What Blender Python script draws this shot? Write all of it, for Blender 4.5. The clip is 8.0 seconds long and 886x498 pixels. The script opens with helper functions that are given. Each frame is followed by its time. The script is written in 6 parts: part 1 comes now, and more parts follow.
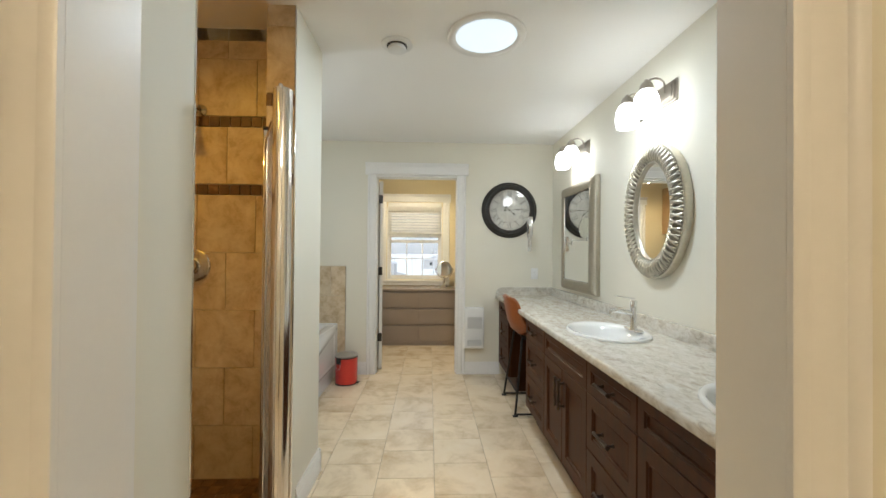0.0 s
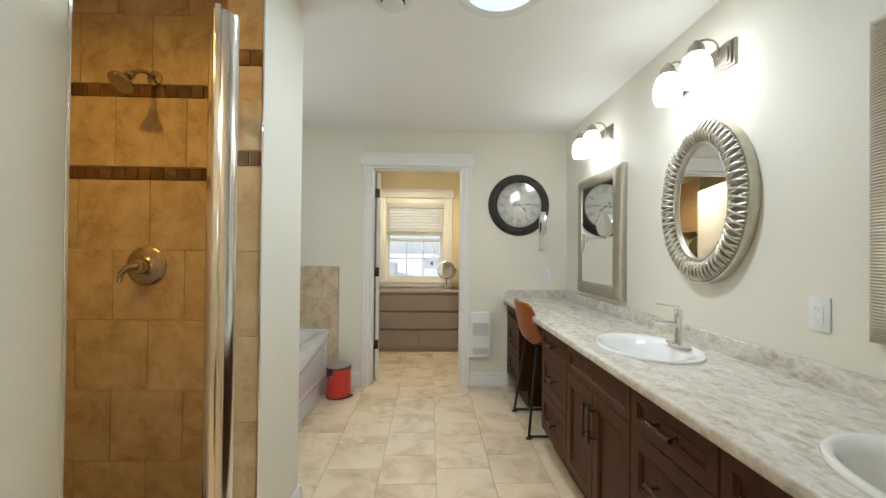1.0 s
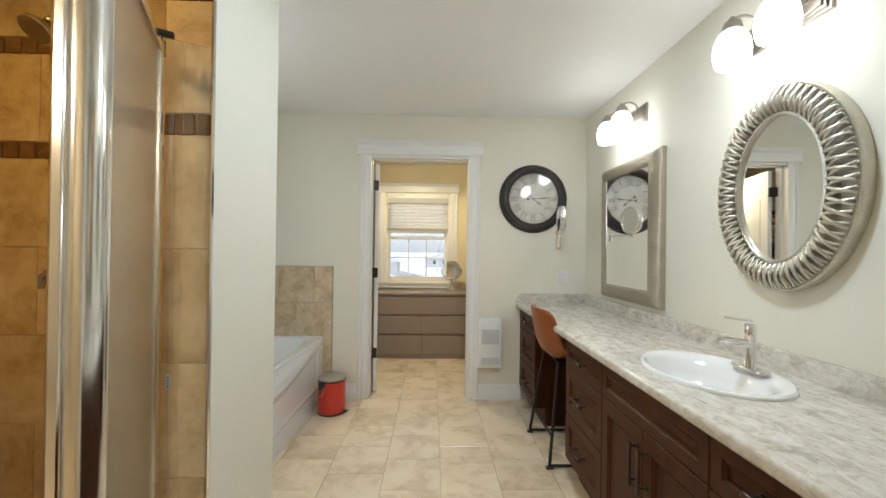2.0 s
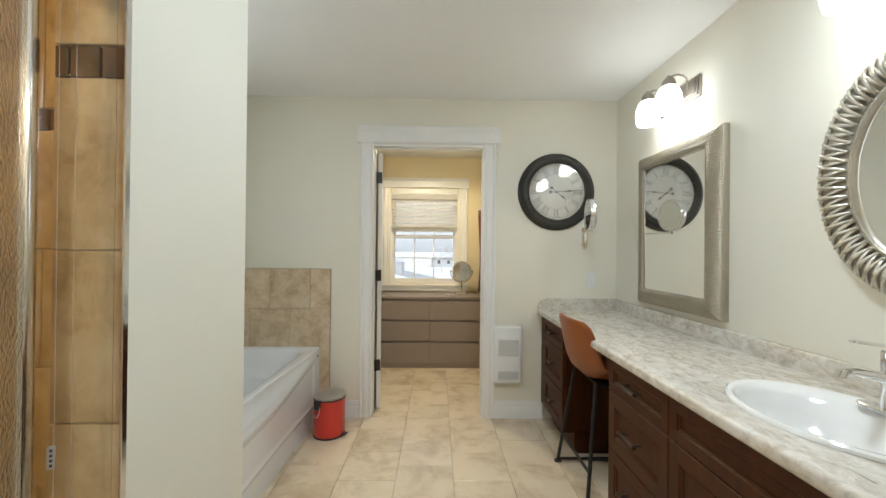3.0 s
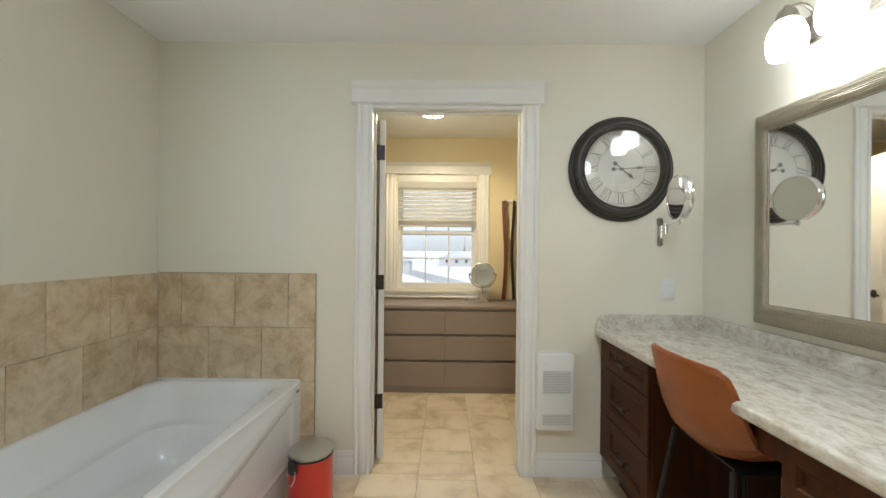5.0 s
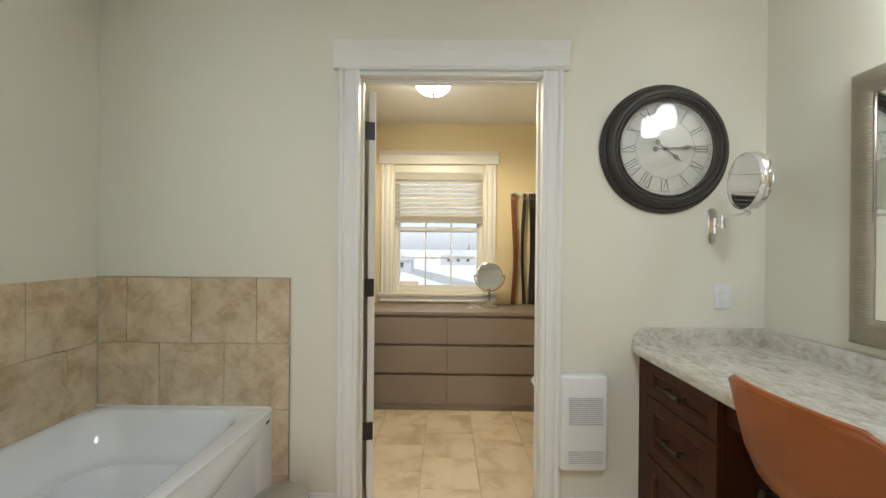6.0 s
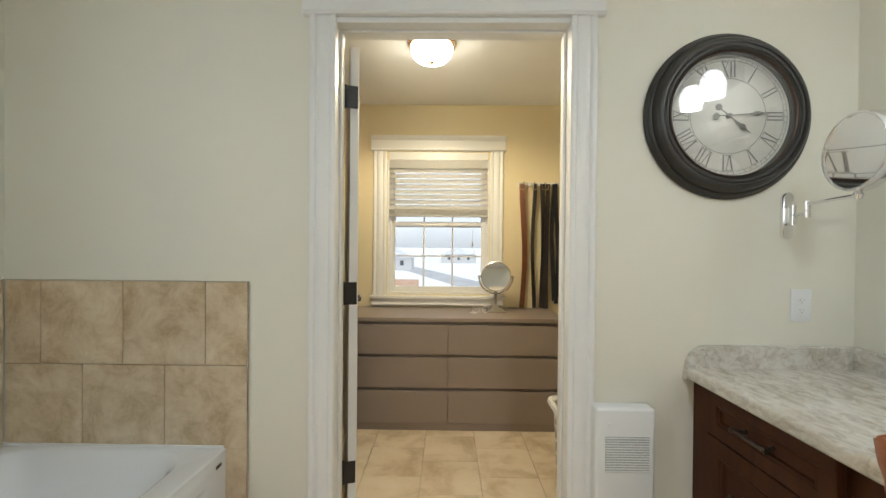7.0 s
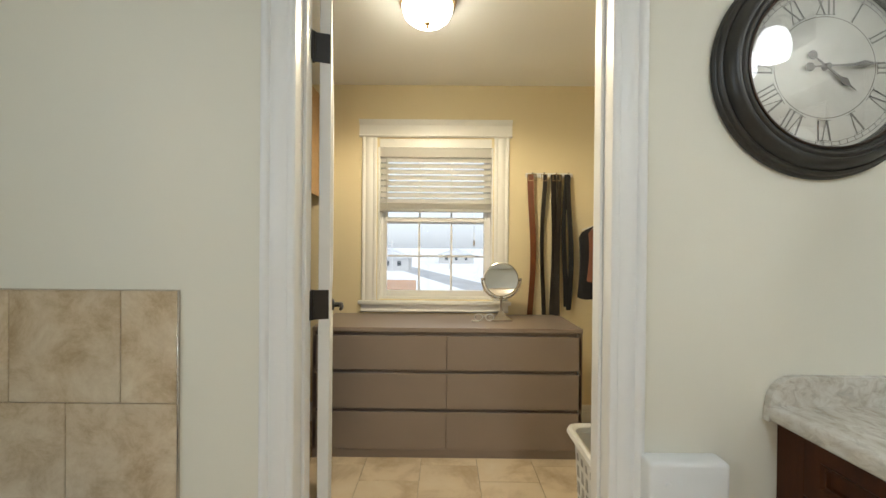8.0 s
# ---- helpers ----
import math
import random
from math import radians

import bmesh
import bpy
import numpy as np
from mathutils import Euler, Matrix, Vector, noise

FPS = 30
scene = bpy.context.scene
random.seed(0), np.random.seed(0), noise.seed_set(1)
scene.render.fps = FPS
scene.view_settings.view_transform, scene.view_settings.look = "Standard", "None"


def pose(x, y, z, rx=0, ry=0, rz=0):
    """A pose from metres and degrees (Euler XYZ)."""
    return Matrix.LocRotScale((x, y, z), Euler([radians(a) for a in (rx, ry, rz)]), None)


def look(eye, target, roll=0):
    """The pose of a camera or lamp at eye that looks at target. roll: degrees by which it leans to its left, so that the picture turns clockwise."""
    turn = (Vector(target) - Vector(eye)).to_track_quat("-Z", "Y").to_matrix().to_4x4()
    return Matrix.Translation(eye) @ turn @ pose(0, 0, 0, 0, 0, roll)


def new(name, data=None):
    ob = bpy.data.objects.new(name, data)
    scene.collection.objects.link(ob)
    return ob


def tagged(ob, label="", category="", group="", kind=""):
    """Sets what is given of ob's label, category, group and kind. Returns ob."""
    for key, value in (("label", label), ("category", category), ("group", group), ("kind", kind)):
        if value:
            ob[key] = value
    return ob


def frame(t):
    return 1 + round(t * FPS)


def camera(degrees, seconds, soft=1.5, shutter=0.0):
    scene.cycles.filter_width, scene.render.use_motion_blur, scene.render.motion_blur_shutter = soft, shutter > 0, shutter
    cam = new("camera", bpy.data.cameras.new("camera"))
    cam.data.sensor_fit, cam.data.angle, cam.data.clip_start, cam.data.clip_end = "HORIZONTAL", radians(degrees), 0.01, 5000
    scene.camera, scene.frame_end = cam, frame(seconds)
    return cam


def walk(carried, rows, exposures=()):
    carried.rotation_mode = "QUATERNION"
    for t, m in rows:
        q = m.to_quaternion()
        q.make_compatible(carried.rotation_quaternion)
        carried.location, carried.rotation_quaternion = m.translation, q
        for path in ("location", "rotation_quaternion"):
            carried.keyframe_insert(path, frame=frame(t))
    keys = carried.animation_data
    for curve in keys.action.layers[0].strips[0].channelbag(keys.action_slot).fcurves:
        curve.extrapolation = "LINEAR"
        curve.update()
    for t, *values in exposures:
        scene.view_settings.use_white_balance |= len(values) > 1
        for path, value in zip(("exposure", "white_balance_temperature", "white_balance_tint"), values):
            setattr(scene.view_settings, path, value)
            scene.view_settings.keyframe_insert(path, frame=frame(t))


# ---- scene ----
cam = camera(98.6, 8.0)
PATH = [
    (0, (0.769, 0.447, 1.289), (0.839, 2.446, 1.307), 0.5),
    (0.5, (0.762, 0.64, 1.284), (0.831, 2.638, 1.301), 0.7),
    (1, (0.762, 0.82, 1.282), (0.828, 2.819, 1.299), 0.6),
    (1.5, (0.761, 1.003, 1.281), (0.821, 3.002, 1.295), 0.7),
    (3, (0.702, 1.562, 1.285), (0.732, 3.562, 1.293), 0.6),
    (3.5, (0.689, 1.746, 1.28), (0.702, 3.745, 1.29), 0.6),
    (4, (0.667, 1.933, 1.276), (0.665, 3.933, 1.285), 0.6),
    (4.5, (0.637, 2.128, 1.281), (0.629, 4.128, 1.286), 0.6),
    (6, (0.617, 2.725, 1.281), (0.598, 4.725, 1.277), 0.5),
    (6.5, (0.618, 2.92, 1.28), (0.593, 4.92, 1.267), 0.5),
    (7, (0.615, 3.109, 1.272), (0.594, 5.109, 1.258), 0.5),
    (7.5, (0.616, 3.294, 1.27), (0.597, 5.294, 1.257), 0.5),
    (8, (0.609, 3.465, 1.261), (0.601, 5.465, 1.249), 0.5),
]
EXPOSURE, KELVIN, TINT = 1.96, 5900, 6
walk(cam, [(t, look(eye, target, roll)) for t, eye, target, roll in PATH], exposures=[(0, EXPOSURE, KELVIN, TINT), (8, EXPOSURE, KELVIN, TINT)])

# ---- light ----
SHADE_GLOW, CLOSET_GLOW, CLOSET_WATTS, SHOWER_WATTS, TUBE_WATTS, HALL_WATTS, TUB_FILL_WATTS = 2.0, 4.5, 11.5, 8.5, 4.2, 12.5, 1.65
world = bpy.data.worlds.new("sky")
scene.world = world
world.use_nodes = True
wn = world.node_tree.nodes
sky = wn.new("ShaderNodeTexSky")
sky.sky_type, sky.sun_disc = "NISHITA", False
sky.dust_density, sky.air_density = 2.0, 0.8
sky.sun_elevation, sky.sun_rotation = radians(30), radians(160)
haze = wn.new("ShaderNodeHueSaturation")
haze.inputs["Saturation"].default_value, haze.inputs["Value"].default_value = 0.25, 1.3
world.node_tree.links.new(sky.outputs[0], haze.inputs["Color"])
cloud = wn.new("ShaderNodeMix")                # thin white overcast
cloud.data_type = "RGBA"
cloud.inputs[0].default_value, cloud.inputs[7].default_value = 0.75, (2.9, 2.92, 2.98, 1)
world.node_tree.links.new(haze.outputs[0], cloud.inputs[6])
world.node_tree.links.new(cloud.outputs[2], wn["Background"].inputs[0])
wn["Background"].inputs[1].default_value = 0.07
sun = new("sun", bpy.data.lights.new("sun", "SUN"))
sun.data.energy, sun.data.angle, sun.data.color = 0.5, radians(12), (1.0, 0.95, 0.88)
sun.matrix_world = look((0, 0, 30), (-12, 18, 0))

# ---- materials ----


def nodes(name):
    m = bpy.data.materials.new(name)
    m.use_nodes = True
    return m, m.node_tree.nodes, m.node_tree.links, m.node_tree.nodes["Principled BSDF"]


def mat(name, color, rough=0.5, metal=0.0, vary=0.08, scale=6.0, fine=60.0, bump=0.05, coat=0.0, glow=0.0, spec=0.5, stretch=(1, 1, 1)):
    """A surface with colour variation at two scales and fine relief."""
    m, n, l, b = nodes(name)
    b.inputs["Roughness"].default_value = rough
    b.inputs["Metallic"].default_value = metal
    b.inputs["Coat Weight"].default_value = coat
    b.inputs["Specular IOR Level"].default_value = spec
    tc = n.new("ShaderNodeTexCoord")
    mp = n.new("ShaderNodeMapping")
    mp.inputs["Scale"].default_value = stretch
    l.new(tc.outputs["Object"], mp.inputs[0])
    big, small = n.new("ShaderNodeTexNoise"), n.new("ShaderNodeTexNoise")
    big.inputs["Scale"].default_value, small.inputs["Scale"].default_value = scale, fine
    big.inputs["Detail"].default_value = small.inputs["Detail"].default_value = 4
    for x in (big, small):
        l.new(mp.outputs[0], x.inputs["Vector"])
    mix = n.new("ShaderNodeMath")
    mix.operation = "MULTIPLY_ADD"
    l.new(small.outputs["Fac"], mix.inputs[0])
    mix.inputs[1].default_value = 0.4
    l.new(big.outputs["Fac"], mix.inputs[2])
    ramp = n.new("ShaderNodeValToRGB")
    ramp.color_ramp.elements[0].position, ramp.color_ramp.elements[1].position = 0.4, 1.0
    ramp.color_ramp.elements[0].color = tuple(c * (1 - vary) for c in color) + (1,)
    ramp.color_ramp.elements[1].color = tuple(min(1, c * (1 + vary)) for c in color) + (1,)
    l.new(mix.outputs[0], ramp.inputs[0])
    l.new(ramp.outputs[0], b.inputs["Base Color"])
    rr = n.new("ShaderNodeMapRange")
    rr.inputs["To Min"].default_value, rr.inputs["To Max"].default_value = max(0.02, rough * 0.85), min(1, rough * 1.15)
    l.new(big.outputs["Fac"], rr.inputs[0])
    l.new(rr.outputs[0], b.inputs["Roughness"])
    if bump:
        bp = n.new("ShaderNodeBump")
        bp.inputs["Strength"].default_value, bp.inputs["Distance"].default_value = bump, 0.002
        l.new(small.outputs["Fac"], bp.inputs["Height"])
        l.new(bp.outputs[0], b.inputs["Normal"])
    if glow:
        b.inputs["Emission Color"].default_value = color + (1,)
        b.inputs["Emission Strength"].default_value = glow
    return m


def tile_mat(name, stops, rough=0.35, scale=5.0, spread=3.0, bump=0.06, grain=0.62):
    """Clouded ceramic: a noise ramp that starts elsewhere on every piece."""
    m, n, l, b = nodes(name)
    tc, info, add = n.new("ShaderNodeTexCoord"), n.new("ShaderNodeObjectInfo"), n.new("ShaderNodeVectorMath")
    mul = n.new("ShaderNodeMath")
    mul.operation, mul.inputs[1].default_value = "MULTIPLY", 37.0
    l.new(info.outputs["Random"], mul.inputs[0])
    l.new(tc.outputs["Object"], add.inputs[0])
    l.new(mul.outputs[0], add.inputs[1])
    a, c = n.new("ShaderNodeTexNoise"), n.new("ShaderNodeTexNoise")
    a.inputs["Scale"].default_value, a.inputs["Detail"].default_value, a.inputs["Distortion"].default_value = scale, 8, 0.35
    a.inputs["Roughness"].default_value = grain
    c.inputs["Scale"].default_value, c.inputs["Detail"].default_value = 90, 3
    for x in (a, c):
        l.new(add.outputs[0], x.inputs["Vector"])
    ramp = n.new("ShaderNodeValToRGB")
    els = ramp.color_ramp.elements
    while len(els) < len(stops):
        els.new(0.5)
    for e, (p, col) in zip(els, stops):
        e.position, e.color = p, col + (1,)
    l.new(a.outputs["Fac"], ramp.inputs[0])
    hsv = n.new("ShaderNodeHueSaturation")
    mr = n.new("ShaderNodeMapRange")
    mr.inputs["To Min"].default_value, mr.inputs["To Max"].default_value = 1 - 0.02 * spread, 1 + 0.02 * spread
    l.new(info.outputs["Random"], mr.inputs[0])
    l.new(mr.outputs[0], hsv.inputs["Value"])
    l.new(ramp.outputs[0], hsv.inputs["Color"])
    l.new(hsv.outputs[0], b.inputs["Base Color"])
    b.inputs["Roughness"].default_value = rough
    bp = n.new("ShaderNodeBump")
    bp.inputs["Strength"].default_value, bp.inputs["Distance"].default_value = bump, 0.002
    l.new(c.outputs["Fac"], bp.inputs["Height"])
    l.new(bp.outputs[0], b.inputs["Normal"])
    return m


def glass_mat(name, tint=(1, 1, 1), rough=0.0):
    m, n, l, b = nodes(name)
    b.inputs["Base Color"].default_value = tint + (1,)
    b.inputs["Transmission Weight"].default_value = 1.0
    b.inputs["Roughness"].default_value = rough
    b.inputs["IOR"].default_value = 1.45
    return m


PAINT = mat("wall_paint", (0.775, 0.745, 0.635), 0.6, vary=0.02, scale=1.5, fine=180, bump=0.08)
PAINTC = mat("closet_paint", (0.78, 0.67, 0.43), 0.6, vary=0.02, scale=1.5, fine=180, bump=0.08)
CEIL = mat("ceiling_paint", (0.9, 0.895, 0.87), 0.8, vary=0.015, scale=1.5, fine=150, bump=0.1)
TRIM = mat("white_trim_paint", (0.82, 0.81, 0.78), 0.35, vary=0.02, scale=4, fine=90, bump=0.03)
DOORP = mat("door_paint", (0.8, 0.79, 0.76), 0.4, vary=0.02, scale=4, fine=90, bump=0.05)
GROUT = mat("grout", (0.5, 0.44, 0.34), 0.9, vary=0.15, scale=20, fine=200, bump=0.3)
FLOOR_TILE = tile_mat("floor_tile", [(0.28, (0.53, 0.4, 0.25)), (0.42, (0.65, 0.53, 0.37)), (0.52, (0.76, 0.64, 0.465)), (0.74, (0.81, 0.71, 0.55))], 0.2, 4.2, 1.6)
WALL_TILE = tile_mat("wall_tile", [(0.3, (0.4, 0.28, 0.155)), (0.42, (0.53, 0.405, 0.25)), (0.5, (0.62, 0.495, 0.33)), (0.64, (0.72, 0.61, 0.44))], 0.36, 7.5, 2.6, 0.06, 0.72)
MOSAIC = tile_mat("mosaic_tile", [(0.3, (0.07, 0.035, 0.015)), (0.55, (0.16, 0.08, 0.035)), (0.75, (0.3, 0.17, 0.08))], 0.45, 11.0, 12.0, 0.3)
ESPRESSO = mat("espresso_wood", (0.06, 0.02, 0.0065), 0.42, vary=0.35, scale=5, fine=70, bump=0.05, coat=0.0, spec=0.16, stretch=(6, 6, 1))
BRONZE = mat("bronze_metal", (0.085, 0.062, 0.048), 0.36, 0.85, vary=0.2, bump=0.03)
HINGE = mat("dark_hinge_bronze", (0.05, 0.045, 0.04), 0.4, 0.7, vary=0.2)
LAMPNICKEL = mat("satin_nickel", (0.4, 0.36, 0.31), 0.32, 1.0, vary=0.05, bump=0.03)
CHROME = mat("chrome", (0.85, 0.85, 0.86), 0.08, 1.0, vary=0.02, bump=0.0)
NICKEL = mat("brushed_nickel", (0.55, 0.51, 0.46), 0.2, 1.0, vary=0.05, bump=0.05)
SILVER = mat("silver_leaf", (0.6, 0.565, 0.48), 0.38, 0.85, vary=0.2, scale=14, fine=120, bump=0.1)
SILVERD = mat("dark_silver", (0.4, 0.37, 0.3), 0.45, 0.6, vary=0.2)
PEWTER = mat("pewter_frame", (0.42, 0.38, 0.295), 0.4, 0.6, vary=0.12, scale=10, fine=120, bump=0.1)
MIRROR = mat("mirror_silver", (0.93, 0.94, 0.93), 0.02, 1.0, vary=0.0, bump=0.0)
ACRYLIC = mat("white_acrylic", (0.82, 0.83, 0.84), 0.12, vary=0.01, bump=0.0, coat=0.5)
CERAMIC = mat("white_ceramic", (0.84, 0.84, 0.82), 0.08, vary=0.01, bump=0.0, coat=0.5)
PLASTIC = mat("white_plastic", (0.8, 0.8, 0.78), 0.35, vary=0.01, bump=0.02)
DARK = mat("dark_shade_and_print", (0.05, 0.05, 0.05), 0.6, vary=0.1)
# this grey also stands in for shade in basket openings and socket holes
GREYVENT = mat("grey_vent", (0.4, 0.4, 0.39), 0.5, vary=0.05)
RED = mat("red_enamel", (0.62, 0.035, 0.025), 0.3, vary=0.05, bump=0.02, coat=0.3)
BLACKP = mat("black_plastic", (0.02, 0.02, 0.02), 0.4, vary=0.2)
BLACKM = mat("black_metal", (0.025, 0.022, 0.02), 0.45, 0.4, vary=0.2)
LEATHER = mat("cognac_leather", (0.27, 0.074, 0.013), 0.34, vary=0.25, scale=7, fine=240, bump=0.25)
TAUPE = mat("taupe_laminate", (0.29, 0.235, 0.2), 0.34, vary=0.04, scale=3, fine=150, bump=0.03)
STEEL = mat("steel", (0.55, 0.54, 0.52), 0.3, 1.0, vary=0.06)
CLOCKBLACK = mat("clock_black", (0.03, 0.027, 0.022), 0.35, vary=0.3, scale=12, bump=0.08)
DIAL = mat("clock_paper", (0.52, 0.49, 0.41), 0.6, vary=0.12, scale=9, fine=60, bump=0.02)
INK = mat("clock_ink", (0.13, 0.115, 0.095), 0.6, vary=0.2)
GLASS = glass_mat("clear_glass")
SHOWERGLASS = glass_mat("shower_glass", (0.93, 0.97, 0.95))
CLOCKGLASS = glass_mat("clock_glass")
CLOCKGLASS.node_tree.nodes["Principled BSDF"].inputs["IOR"].default_value = 1.6
PEBBLE = glass_mat("pebbled_glass", (0.9, 0.93, 0.9), 0.22)
pn, pl = PEBBLE.node_tree.nodes, PEBBLE.node_tree.links
pt, pb, pc = pn.new("ShaderNodeTexVoronoi"), pn.new("ShaderNodeBump"), pn.new("ShaderNodeTexCoord")
pt.inputs["Scale"].default_value, pb.inputs["Strength"].default_value, pb.inputs["Distance"].default_value = 150, 0.25, 0.002
pl.new(pc.outputs["Object"], pt.inputs["Vector"])
pl.new(pt.outputs["Distance"], pb.inputs["Height"])
pl.new(pb.outputs[0], pn["Principled BSDF"].inputs["Normal"])
OPAL = mat("lit_opal_glass", (1.0, 0.98, 0.95), 0.3, glow=SHADE_GLOW, vary=0.0, bump=0.0)
OPALWARM = mat("warm_opal_glass", (1.0, 0.9, 0.7), 0.3, glow=CLOSET_GLOW, vary=0.0, bump=0.0)
TUBE = mat("daylight_diffuser", (0.85, 0.93, 1.0), 0.4, glow=0.17, vary=0.0, bump=0.0)
BLIND = mat("blind_vinyl", (0.84, 0.82, 0.77), 0.45, vary=0.02)
# daylight shines through the thin vinyl
bn, bl = BLIND.node_tree.nodes, BLIND.node_tree.links
through_vinyl, vinyl_mix = bn.new("ShaderNodeBsdfTranslucent"), bn.new("ShaderNodeMixShader")
through_vinyl.inputs["Color"].default_value = (0.85, 0.83, 0.78, 1)
vinyl_mix.inputs[0].default_value = 0.5
bl.new(bn["Principled BSDF"].outputs[0], vinyl_mix.inputs[1])
bl.new(through_vinyl.outputs[0], vinyl_mix.inputs[2])
bl.new(vinyl_mix.outputs[0], bn["Material Output"].inputs[0])


def laminate():
    """Worktop: pale granite pattern with grey and brown drifts along the length."""
    m, n, l, b = nodes("granite_laminate")
    tc, mp = n.new("ShaderNodeTexCoord"), n.new("ShaderNodeMapping")
    mp.inputs["Rotation"].default_value = (0, 0, radians(14))
    mp.inputs["Scale"].default_value = (1.5, 0.85, 1.5)
    l.new(tc.outputs["Object"], mp.inputs[0])
    cols = None
    for sc, dist, stops in ((6.0, 1.1, [(0.33, (0.36, 0.28, 0.18)), (0.43, (0.53, 0.475, 0.385)), (0.54, (0.66, 0.625, 0.545)), (0.66, (0.73, 0.715, 0.665))]),
                            (21.0, 1.0, [(0.33, (0.28, 0.26, 0.22)), (0.44, (0.47, 0.425, 0.35)), (0.52, (0.65, 0.62, 0.55)), (0.62, (0.74, 0.725, 0.675))])):
        t = n.new("ShaderNodeTexNoise")
        t.inputs["Scale"].default_value, t.inputs["Detail"].default_value, t.inputs["Distortion"].default_value = sc, 8, dist
        t.inputs["Roughness"].default_value = 0.7
        l.new(mp.outputs[0], t.inputs["Vector"])
        r = n.new("ShaderNodeValToRGB")
        r.color_ramp.elements.new(0.5)
        r.color_ramp.elements.new(0.6)
        for e, (p, c) in zip(r.color_ramp.elements, stops):
            e.position, e.color = p, c + (1,)
        l.new(t.outputs["Fac"], r.inputs[0])
        if cols is None:
            cols = r.outputs[0]
        else:
            mx = n.new("ShaderNodeMix")
            mx.data_type, mx.blend_type = "RGBA", "MIX"
            mx.inputs[0].default_value = 0.5
            l.new(cols, mx.inputs[6])
            l.new(r.outputs[0], mx.inputs[7])
            cols = mx.outputs[2]
    l.new(cols, b.inputs["Base Color"])
    b.inputs["Roughness"].default_value = 0.22
    return m


LAMINATE = laminate()

# ---- mesh helpers ----
ORIGIN = {}


def thing(name, at, label, category, group="", kind=""):
    ob = new(name)
    ob.location = at
    ob.empty_display_size = 0.1
    ORIGIN[ob] = Vector(at)
    return tagged(ob, label, category, group, kind)


def shade(me, angle=40):
    for p in me.polygons:
        p.use_smooth = True
    me.set_sharp_from_angle(angle=radians(angle))


def mesh_ob(name, bm, material, origin=(0, 0, 0), smooth=True):
    bmesh.ops.recalc_face_normals(bm, faces=bm.faces)
    me = bpy.data.meshes.new(name)
    bmesh.ops.translate(bm, verts=bm.verts, vec=-Vector(origin))
    bm.to_mesh(me)
    bm.free()
    me.materials.append(material)
    if smooth:
        shade(me)
    return new(name, me)


def part(name, bm, material, parent, label=""):
    """One mesh, given in world places, under a thing or a part."""
    ob = mesh_ob(name, bm, material, ORIGIN[parent])
    ob.parent = parent
    ORIGIN[ob] = ORIGIN[parent]
    if label:
        ob["label"] = label
    return ob


def solo(name, bm, material, at, label, category, group="", kind=""):
    """A thing of one mesh."""
    ob = mesh_ob(name, bm, material, at)
    ob.location = at
    ORIGIN[ob] = Vector(at)
    return tagged(ob, label, category, group, kind)


def structure(name, bm, material, label, category=""):
    ob = mesh_ob(name, bm, material)
    ORIGIN[ob] = Vector((0, 0, 0))
    return tagged(ob, label, category, kind="structure")


def box(x0, x1, y0, y1, z0, z1, bevel=0.0, seg=1, into=None):
    bm = bmesh.new()
    bmesh.ops.create_cube(bm, size=1)
    for v in bm.verts:
        v.co = Vector((x0 + (v.co.x + 0.5) * (x1 - x0), y0 + (v.co.y + 0.5) * (y1 - y0), z0 + (v.co.z + 0.5) * (z1 - z0)))
    if bevel:
        bmesh.ops.bevel(bm, geom=bm.edges[:], offset=bevel, segments=seg, profile=0.5, affect="EDGES")
    return merge(into, bm) if into else bm


def merge(a, b):
    """b into a."""
    vs = {v: a.verts.new(v.co) for v in b.verts}
    for f in b.faces:
        try:
            a.faces.new([vs[v] for v in f.verts])
        except ValueError:
            pass
    b.free()
    return a


def moved(bm, m):
    bmesh.ops.transform(bm, matrix=m, verts=bm.verts)
    return bm


def lathe(profile, n=32, m=None, close=False):
    """Turns (r, z) pairs about z."""
    bm = bmesh.new()
    rings = []
    for r, z in profile:
        if r < 1e-6:
            rings.append([bm.verts.new((0, 0, z))])
        else:
            rings.append([bm.verts.new((r * math.cos(2 * math.pi * k / n), r * math.sin(2 * math.pi * k / n), z)) for k in range(n)])
    pairs = list(zip(rings, rings[1:])) + ([(rings[-1], rings[0])] if close else [])
    for a, b in pairs:
        for k in range(n):
            q = [a[k % len(a)], a[(k + 1) % len(a)], b[(k + 1) % len(b)], b[k % len(b)]]
            q = list(dict.fromkeys(q))
            if len(q) > 2:
                bm.faces.new(q)
    return moved(bm, m) if m else bm


def tube(points, r, n=10, into=None, closed=False):
    """A round bar along points."""
    bm = bmesh.new()
    pts = [Vector(p) for p in points]
    rings, up = [], None
    for i, p in enumerate(pts):
        a = pts[i - 1] if i or closed else p
        b = pts[(i + 1) % len(pts)] if i + 1 < len(pts) or closed else p
        d = (b - a).normalized()
        if up is None:
            up = d.orthogonal().normalized()
        up = (up - d * up.dot(d)).normalized()
        side = d.cross(up)
        rr = r[i] if isinstance(r, (list, tuple)) else r
        rings.append([bm.verts.new(p + rr * (math.cos(2 * math.pi * k / n) * up + math.sin(2 * math.pi * k / n) * side)) for k in range(n)])
    for a, b in list(zip(rings, rings[1:])) + ([(rings[-1], rings[0])] if closed else []):
        for k in range(n):
            bm.faces.new([a[k], a[(k + 1) % n], b[(k + 1) % n], b[k]])
    if not closed:
        bm.faces.new(rings[0][::-1])
        bm.faces.new(rings[-1])
    return merge(into, bm) if into else bm


